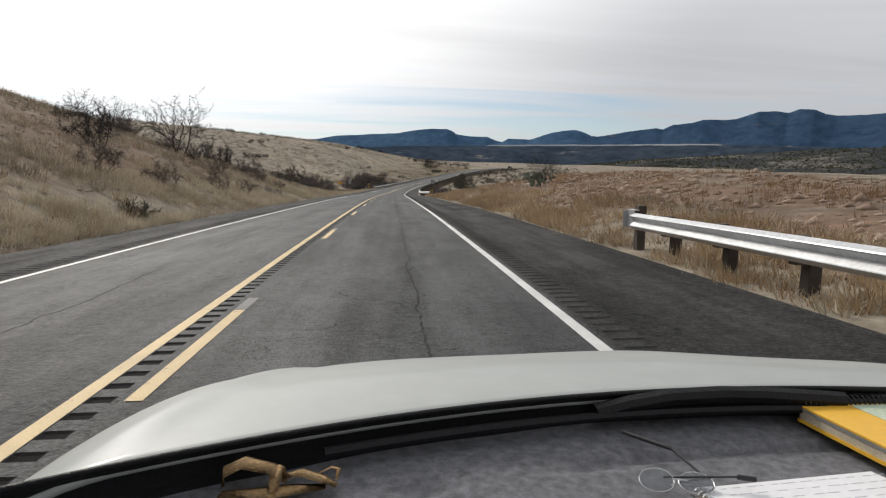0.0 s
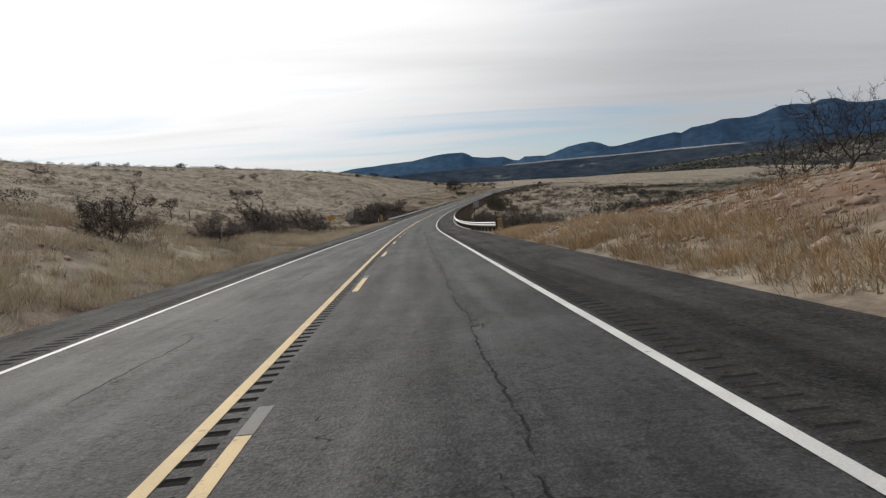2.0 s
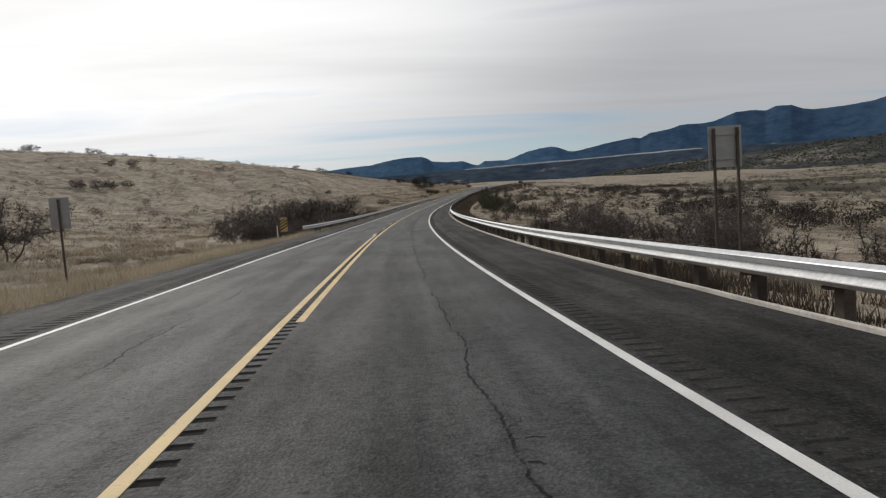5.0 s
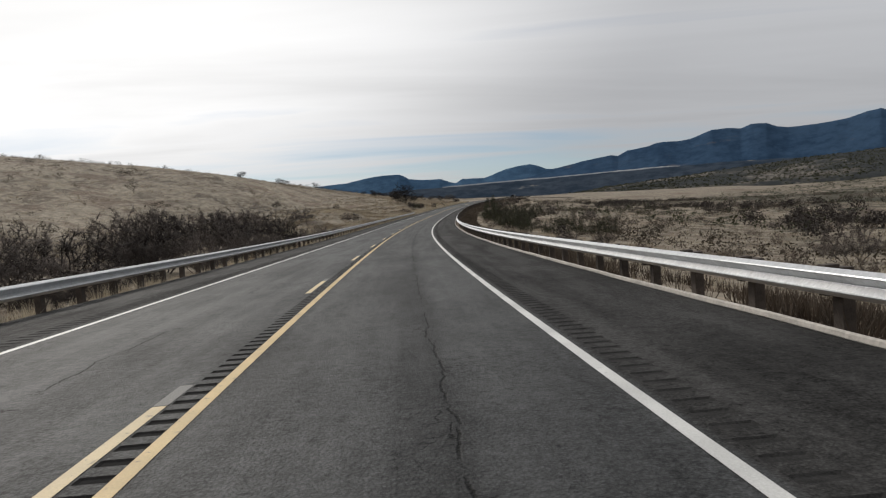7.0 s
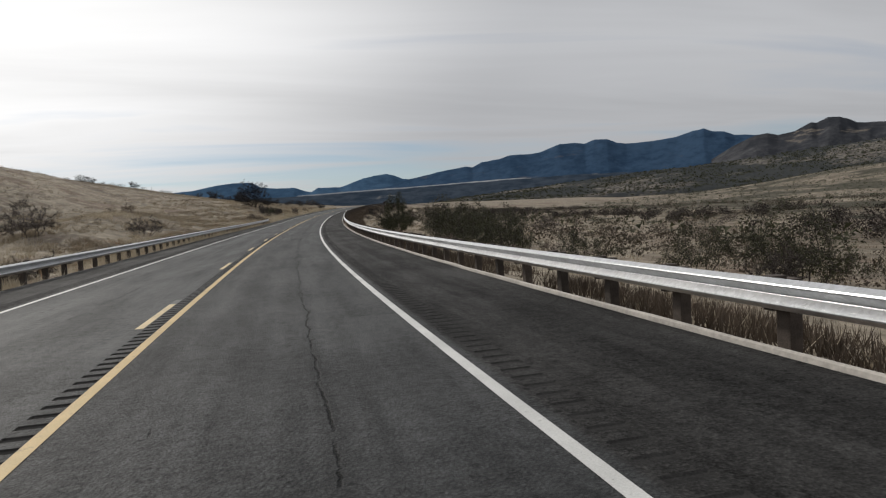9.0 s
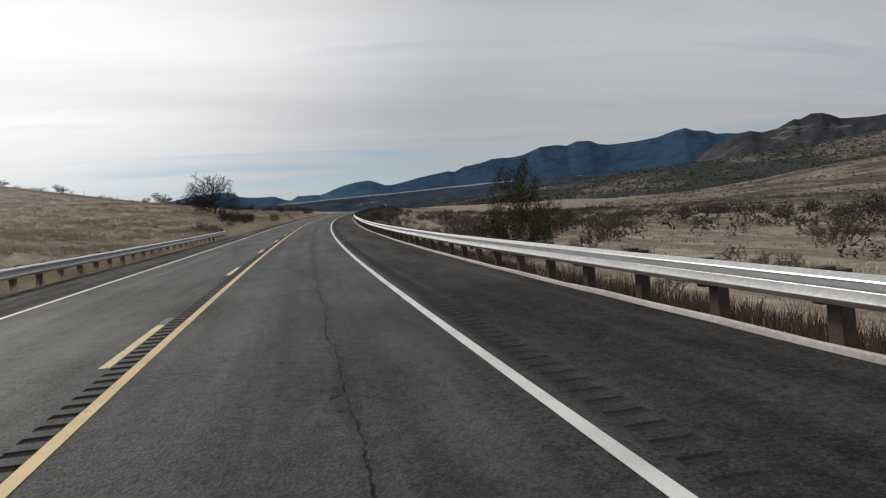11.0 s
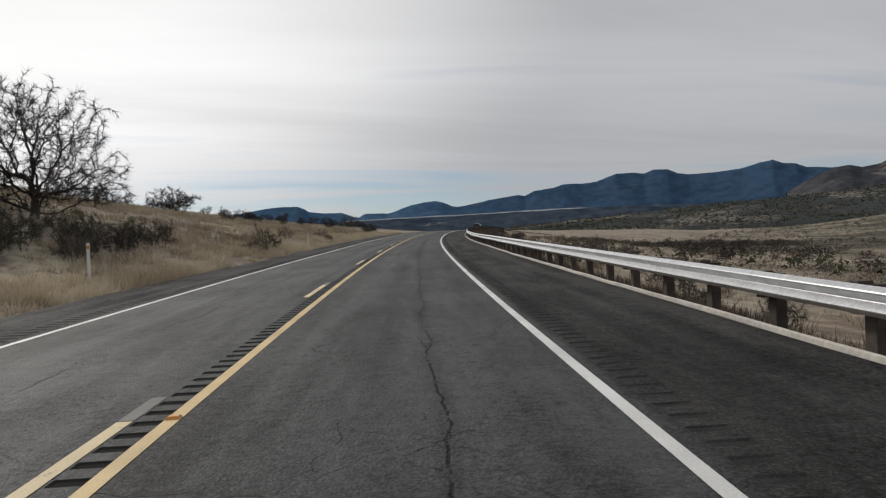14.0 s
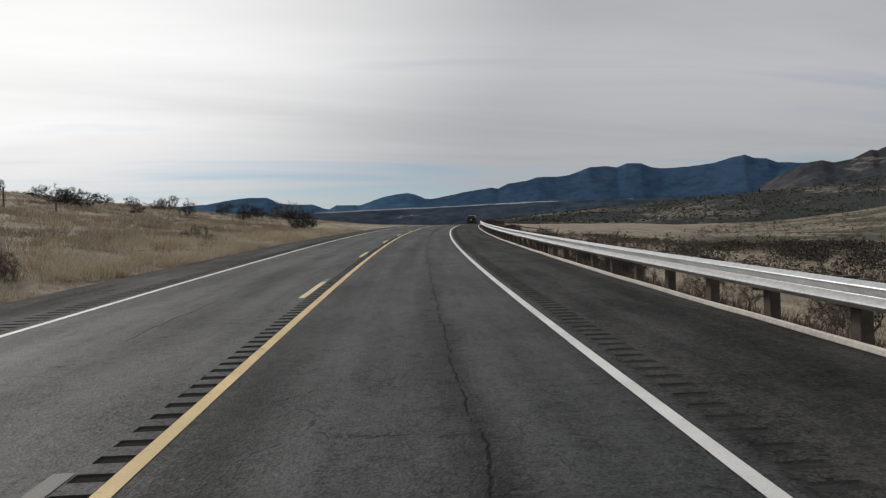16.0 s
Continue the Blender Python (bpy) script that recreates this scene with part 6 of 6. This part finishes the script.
M_MAPGREEN = simple("pale_map_print", (0.52, 0.60, 0.46), 0.5, 0, 0.2, 9)
M_PAGES = simple("page_edges", (0.50, 0.44, 0.34), 0.9, 0, 0.3, 40)
M_HUSK = simple("dry_corn_husk", (0.62, 0.43, 0.22), 0.8, 0, 0.35, 18, 0.003)
M_LENS = simple("clear_lens", (0.5, 0.52, 0.54), 0.05, 0, 0.05, 8)
M_LENS.node_tree.nodes["Principled BSDF"].inputs["Transmission Weight"].default_value = 0.9

CAR_AT = Matrix.Translation((1.893, -11.43, 0.283))
MID, HALF = 0.325, 1.125


def hood_rear(x):
    """Where the hood ends towards the windscreen: how far ahead of the eye, and how high."""
    return 1.175 - 0.25 * (x - 0.72) ** 2, 1.03


def hood_z(x, y):
    y0, z0 = hood_rear(x)
    d = y - y0
    round_off = 0.255 - 0.04 * float(smooth(0.4, -0.15, x)) + 0.07 * float(smooth(0.6, 1.0, x))
    crease = 0.009 * math.exp(-((x + 0.33 - 0.2 * (y - 1.3)) / 0.035) ** 2) * float(smooth(0.0, 0.2, d))
    return z0 - round_off * d * d + crease - 1.8 * max(0.0, -0.36 - x) ** 2 - 1.5 * max(0.0, x - 1.15) ** 2


def grid_part(name, us, vs, fn, material, parent, label="", thick=0.0):
    bm = bmesh.new()
    rows = [[bm.verts.new(fn(u, v)) for u in us] for v in vs]
    for a, b in zip(rows, rows[1:]):
        for j in range(len(us) - 1):
            f = bm.faces.new((a[j], a[j + 1], b[j + 1], b[j]))
            f.smooth = True
    bmesh.ops.recalc_face_normals(bm, faces=bm.faces[:])
    if thick:
        r = bmesh.ops.solidify(bm, geom=bm.faces[:], thickness=thick)
    return part(name, bm, material, parent, label)


def swept(points, r, sides):
    """One bent round bar through the given points."""
    rings = []
    for i, p in enumerate(points):
        d = (Vector(points[min(i + 1, len(points) - 1)]) - Vector(points[max(i - 1, 0)])).normalized()
        a = d.cross(Vector((0, 0, 1))).normalized()
        b = a.cross(d)
        rings.append([Vector(p) + (a * math.cos(k * math.tau / sides) + b * math.sin(k * math.tau / sides)) * r for k in range(sides)])
    return loft(rings)


def white_car():
    car = empty("car", CAR_AT, "front of a clean white car with black cowl and grey dashboard", "car")
    xs = np.linspace(MID - HALF, MID + HALF, 90)

    def skin(x, v):
        y0, _ = hood_rear(x)
        y = y0 + v * 1.05
        return (x, y, hood_z(x, y))
    grid_part("hood", xs, np.linspace(0, 1, 25), skin, M_WHITEPAINT, car, "smooth white hood with a raised middle", 0.012)
    for sx in (-1, 1):
        def flank(t, v, sx=sx):
            x = MID + sx * (HALF + 0.003 + 0.05 * math.sin(t * 1.5))
            y0, _ = hood_rear(MID + sx * HALF)
            y = y0 - 0.35 + v * 1.4
            yy = max(y, y0)
            return (x, y, hood_z(MID + sx * HALF, yy) - 0.006 - t * 0.55)
        grid_part("fender", np.linspace(0, 1, 8), np.linspace(0, 1, 14), flank, M_WHITEPAINT, car, "", 0.012)

    def nose(x, v):
        y0, _ = hood_rear(x)
        y = y0 + 1.055
        return (x, y + 0.10 * math.sin(v * 2.6), hood_z(x, y) - 0.008 - v * 0.45)
    grid_part("front_bumper", xs, np.linspace(0, 1, 8), nose, M_WHITEPAINT, car, "", 0.012)

    def cowl(x, v):
        y0, z0 = hood_rear(x)
        prof = [(-0.004, 0.012), (0.012, -0.004), (0.020, -0.030), (0.022, -0.075), (-0.03, -0.11)]
        k = min(int(v * 4), 3)
        f = v * 4 - k
        a, b = prof[k], prof[k + 1]
        return (x, y0 + a[0] * (1 - f) + b[0] * f - 0.006, z0 + a[1] * (1 - f) + b[1] * f)
    grid_part("cowl", np.linspace(MID - HALF + 0.02, MID + HALF - 0.02, 60), np.linspace(0, 1, 9), cowl, M_COWL, car, "glossy black plastic cowl along the windscreen foot", 0.006)
    # parked wiper: arm and blade lying along the cowl
    arm = [(x, hood_rear(x)[0] - 0.02, hood_rear(x)[1] + h) for x, h in ((0.36, -0.022), (0.42, -0.010), (0.50, -0.001), (0.60, 0.001), (0.68, -0.002), (0.74, -0.006), (0.84, -0.012))]
    part("wiper_arm", swept(arm, 0.016, 8), M_COWL, car, "black wiper arm")
    blade = [(x, hood_rear(x)[0] - 0.032, hood_rear(x)[1] - 0.024) for x in np.linspace(-0.1, 0.8, 12)]
    part("wiper_blade", swept(blade, 0.008, 6), M_COWL, car, "black wiper blade")

    def dash(x, v):
        y0, z0 = hood_rear(x)
        y = y0 + 0.02 - v * 0.62
        z = z0 - 0.055 - 0.03 * v
        z += 0.004 * math.sin(v * 9 + x * 4) + 0.006 * noise.noise(Vector((x * 5, y * 5, 3)))
        slot = abs(v - 0.22 - 0.02 * math.sin(x * 6))
        if 0.28 < x < 0.92 and slot < 0.035:
            z -= 0.010 * (1 - slot / 0.035)
        z -= 0.012 * math.exp(-(((x - 0.05) / 0.03) ** 2 + ((v - 0.25) / 0.025) ** 2))
        return (x, y, z)
    grid_part("dashboard", np.linspace(MID - HALF + 0.05, MID + HALF - 0.05, 110), np.linspace(0, 1, 70), dash, M_DASH, car, "dark grey felted dashboard top", 0.02)
    return dash


DASH = white_car()


def dash_at(x, y, up=0.0):
    """A place on the dashboard, in the world."""
    y0, _ = hood_rear(x)
    return CAR_AT @ (Vector(DASH(x, (y0 + 0.02 - y) / 0.62)) + Vector((0, 0, up)))


def curl(points, w, thick=0.0012):
    """A curved strip along the given points."""
    bm = bmesh.new()
    rows = []
    for i, p in enumerate(points):
        p = Vector(p)
        d = (Vector(points[min(i + 1, len(points) - 1)]) - Vector(points[max(i - 1, 0)])).normalized()
        side = d.cross(Vector((0, 0, 1))).normalized() if abs(d.z) < 0.95 else Vector((0, 1, 0))
        k = w * (0.35 + 0.65 * math.sin(math.pi * (0.15 + 0.8 * i / (len(points) - 1))))
        rows.append((bm.verts.new(p - side * k), bm.verts.new(p + Vector((0, 0, k * 0.35))), bm.verts.new(p + side * k)))
    for a, b in zip(rows, rows[1:]):
        for j in range(2):
            bm.faces.new((a[j], a[j + 1], b[j + 1], b[j])).smooth = True
    bmesh.ops.solidify(bm, geom=bm.faces[:], thickness=thick)
    return bm


def husk_ornament():
    e = empty("husk_ornament", Matrix.Translation(dash_at(-0.165, 0.915, 0.004)), "folded tan corn husk knot lying on the dashboard", "ornament")
    part("fold", curl([(-0.07, 0.0, 0.003), (-0.068, 0.0, 0.03), (-0.04, 0.005, 0.042), (0.0, 0.0, 0.034), (0.02, 0.0, 0.016)], 0.022), M_HUSK, e)
    part("fold", curl([(-0.07, -0.01, 0.002), (-0.03, -0.02, 0.006), (0.02, -0.012, 0.008), (0.075, -0.01, 0.012)], 0.020), M_HUSK, e)
    part("tail", curl([(0.01, 0.0, 0.022), (0.04, 0.004, 0.026), (0.07, 0.0, 0.018), (0.09, -0.008, 0.012)], 0.014), M_HUSK, e)
    part("knot", curl([(0.0, -0.03, 0.004), (0.006, -0.012, 0.028), (0.008, 0.008, 0.034), (0.012, 0.024, 0.010)], 0.009), M_HUSK, e)
    part("curl", curl([(0.06, 0.01, 0.02), (0.08, 0.016, 0.028), (0.092, 0.006, 0.03), (0.088, -0.008, 0.02)], 0.004), M_HUSK, e)


husk_ornament()


def coil(p, q, turns, r, wire, material, parent):
    p, q = Vector(p), Vector(q)
    d = (q - p).normalized()
    a = d.orthogonal().normalized()
    b = d.cross(a)
    c = bpy.data.curves.new("coil", "CURVE")
    c.dimensions, c.bevel_depth, c.bevel_resolution = "3D", wire, 1
    sp = c.splines.new("POLY")
    n = turns * 10
    sp.points.add(n)
    for i in range(n + 1):
        an = math.tau * i / 10
        v = p.lerp(q, i / n) + (a * math.cos(an) + b * math.sin(an)) * r
        sp.points[i].co = (*v, 1)
    tmp = bpy.data.objects.new("coil", c)
    scene.collection.objects.link(tmp)
    bpy.context.view_layer.update()
    me = bpy.data.meshes.new_from_object(tmp.evaluated_get(bpy.context.evaluated_depsgraph_get()))
    bpy.data.objects.remove(tmp)
    me.materials.clear()
    me.materials.append(material)
    return part("coil", me, material, parent, "black spiral wire binding")


def slab(corners, low, high, material, parent, name, label=""):
    """A thin block with the given plan, in the parent's own space."""
    bm = bmesh.new()
    lo = [bm.verts.new((x, y, low)) for x, y in corners]
    hi = [bm.verts.new((x, y, high)) for x, y in corners]
    bm.faces.new(hi)
    bm.faces.new(lo[::-1])
    n = len(corners)
    for i in range(n):
        bm.faces.new((lo[i], lo[(i + 1) % n], hi[(i + 1) % n], hi[i]))
    bmesh.ops.recalc_face_normals(bm, faces=bm.faces[:])
    return part(name, bm, material, parent, label)


def notebook():
    e = empty("notebook", Matrix.Translation(dash_at(0.60, 0.80, 0.004)), "open spiral notebook with a handwritten white page", "notebook")
    c = [(-0.155, 0.105), (0.15, 0.15), (0.24, -0.16), (-0.10, -0.20)]
    slab(c, 0.0, 0.010, M_PAGES, e, "page_block")
    page = slab([(x * 0.99, y * 0.99) for x, y in c], 0.0105, 0.0125, M_PAPER, e, "page", "white page with grey handwriting")
    r = random.Random(3)
    for i in range(9):
        y = 0.10 - i * 0.019
        x = -0.12 + i * 0.005
        while x < 0.15 + i * 0.008:
            w = r.uniform(0.006, 0.022)
            yy = y + (x + 0.12) * 0.14
            slab([(x, yy), (x + w, yy + w * 0.14), (x + w, yy + w * 0.14 - 0.0016), (x, yy - 0.0016)], 0.0126, 0.0129, M_INK, page, "handwriting")
            x += w + r.uniform(0.004, 0.016)
    coil((-0.158, 0.10, 0.010), (-0.105, -0.19, 0.010), 30, 0.008, 0.0012, M_CHROME, e)


notebook()


def atlas():
    e = empty("road_atlas", Matrix.Translation(dash_at(0.905, 1.085, 0.012)), "spiral-bound road atlas with a yellow and pale green cover", "book")
    c = [(-0.155, 0.06), (0.30, 0.075), (0.34, -0.22), (-0.12, -0.20)]
    slab(c, 0.0, 0.006, M_YELLOWCARD, e, "back_cover", "yellow card cover")
    slab([(x * 0.985, y * 0.985) for x, y in c], 0.0062, 0.022, M_PAGES, e, "page_block", "stacked page edges")
    slab(c, 0.0222, 0.0275, M_SIGNBACK, e, "divider", "grey card divider")
    cover = slab([(x, y) for x, y in c], 0.0277, 0.031, M_YELLOWCARD, e, "cover", "yellow card cover")
    slab([(-0.06, 0.055), (0.29, 0.066), (0.33, -0.20), (-0.02, -0.19)], 0.0312, 0.0317, M_MAPGREEN, cover, "map_print", "pale green map print")
    coil((-0.15, 0.066, 0.034), (0.30, 0.081, 0.034), 46, 0.013, 0.0016, M_BLACK, e)
    part("spine_bar", rod((-0.15, 0.066, 0.034), (0.30, 0.081, 0.034), 0.006), M_BLACK, e)


atlas()


def eyeglasses():
    e = empty("eyeglasses", Matrix.Translation(dash_at(0.43, 0.915, 0.012)), "wire-rimmed eyeglasses with black arm tips on the dashboard", "eyeglasses")
    part("arm", joined(rod((-0.035, 0.165, 0.018), (0.02, 0.09, 0.02), 0.0035), rod((0.02, 0.09, 0.02), (0.035, 0.02, 0.012), 0.002)), M_BLACK, e, "thin arm with black tip")
    part("arm", joined(rod((-0.03, 0.0, 0.016), (0.075, -0.015, 0.022), 0.0015), rod((0.075, -0.015, 0.022), (0.10, -0.02, 0.020), 0.004)), M_BLACK, e, "thin arm with black tip")
    for x, y, tilt in ((-0.04, 0.0, 30), (0.015, -0.012, 24)):
        m = pose(x, y, 0.012, tilt, 0, -30)
        bm = bmesh.new()
        bmesh.ops.create_cone(bm, segments=20, cap_ends=True, radius1=0.024, radius2=0.023, depth=0.002, matrix=m @ Matrix.Diagonal((1, 0.8, 1, 1)))
        part("lens", bm, M_LENS, e, "clear lens")
        ring = [m @ Vector((0.025 * math.cos(k * math.tau / 16), 0.020 * math.sin(k * math.tau / 16), 0)) for k in range(17)]
        part("rim", joined(*[rod(a, b, 0.0011, None, 5) for a, b in zip(ring, ring[1:])]), M_CHROME, e, "thin metal rim")
    part("bridge", rod((-0.022, -0.014, 0.02), (-0.002, -0.02, 0.02), 0.0012), M_CHROME, e)


eyeglasses()
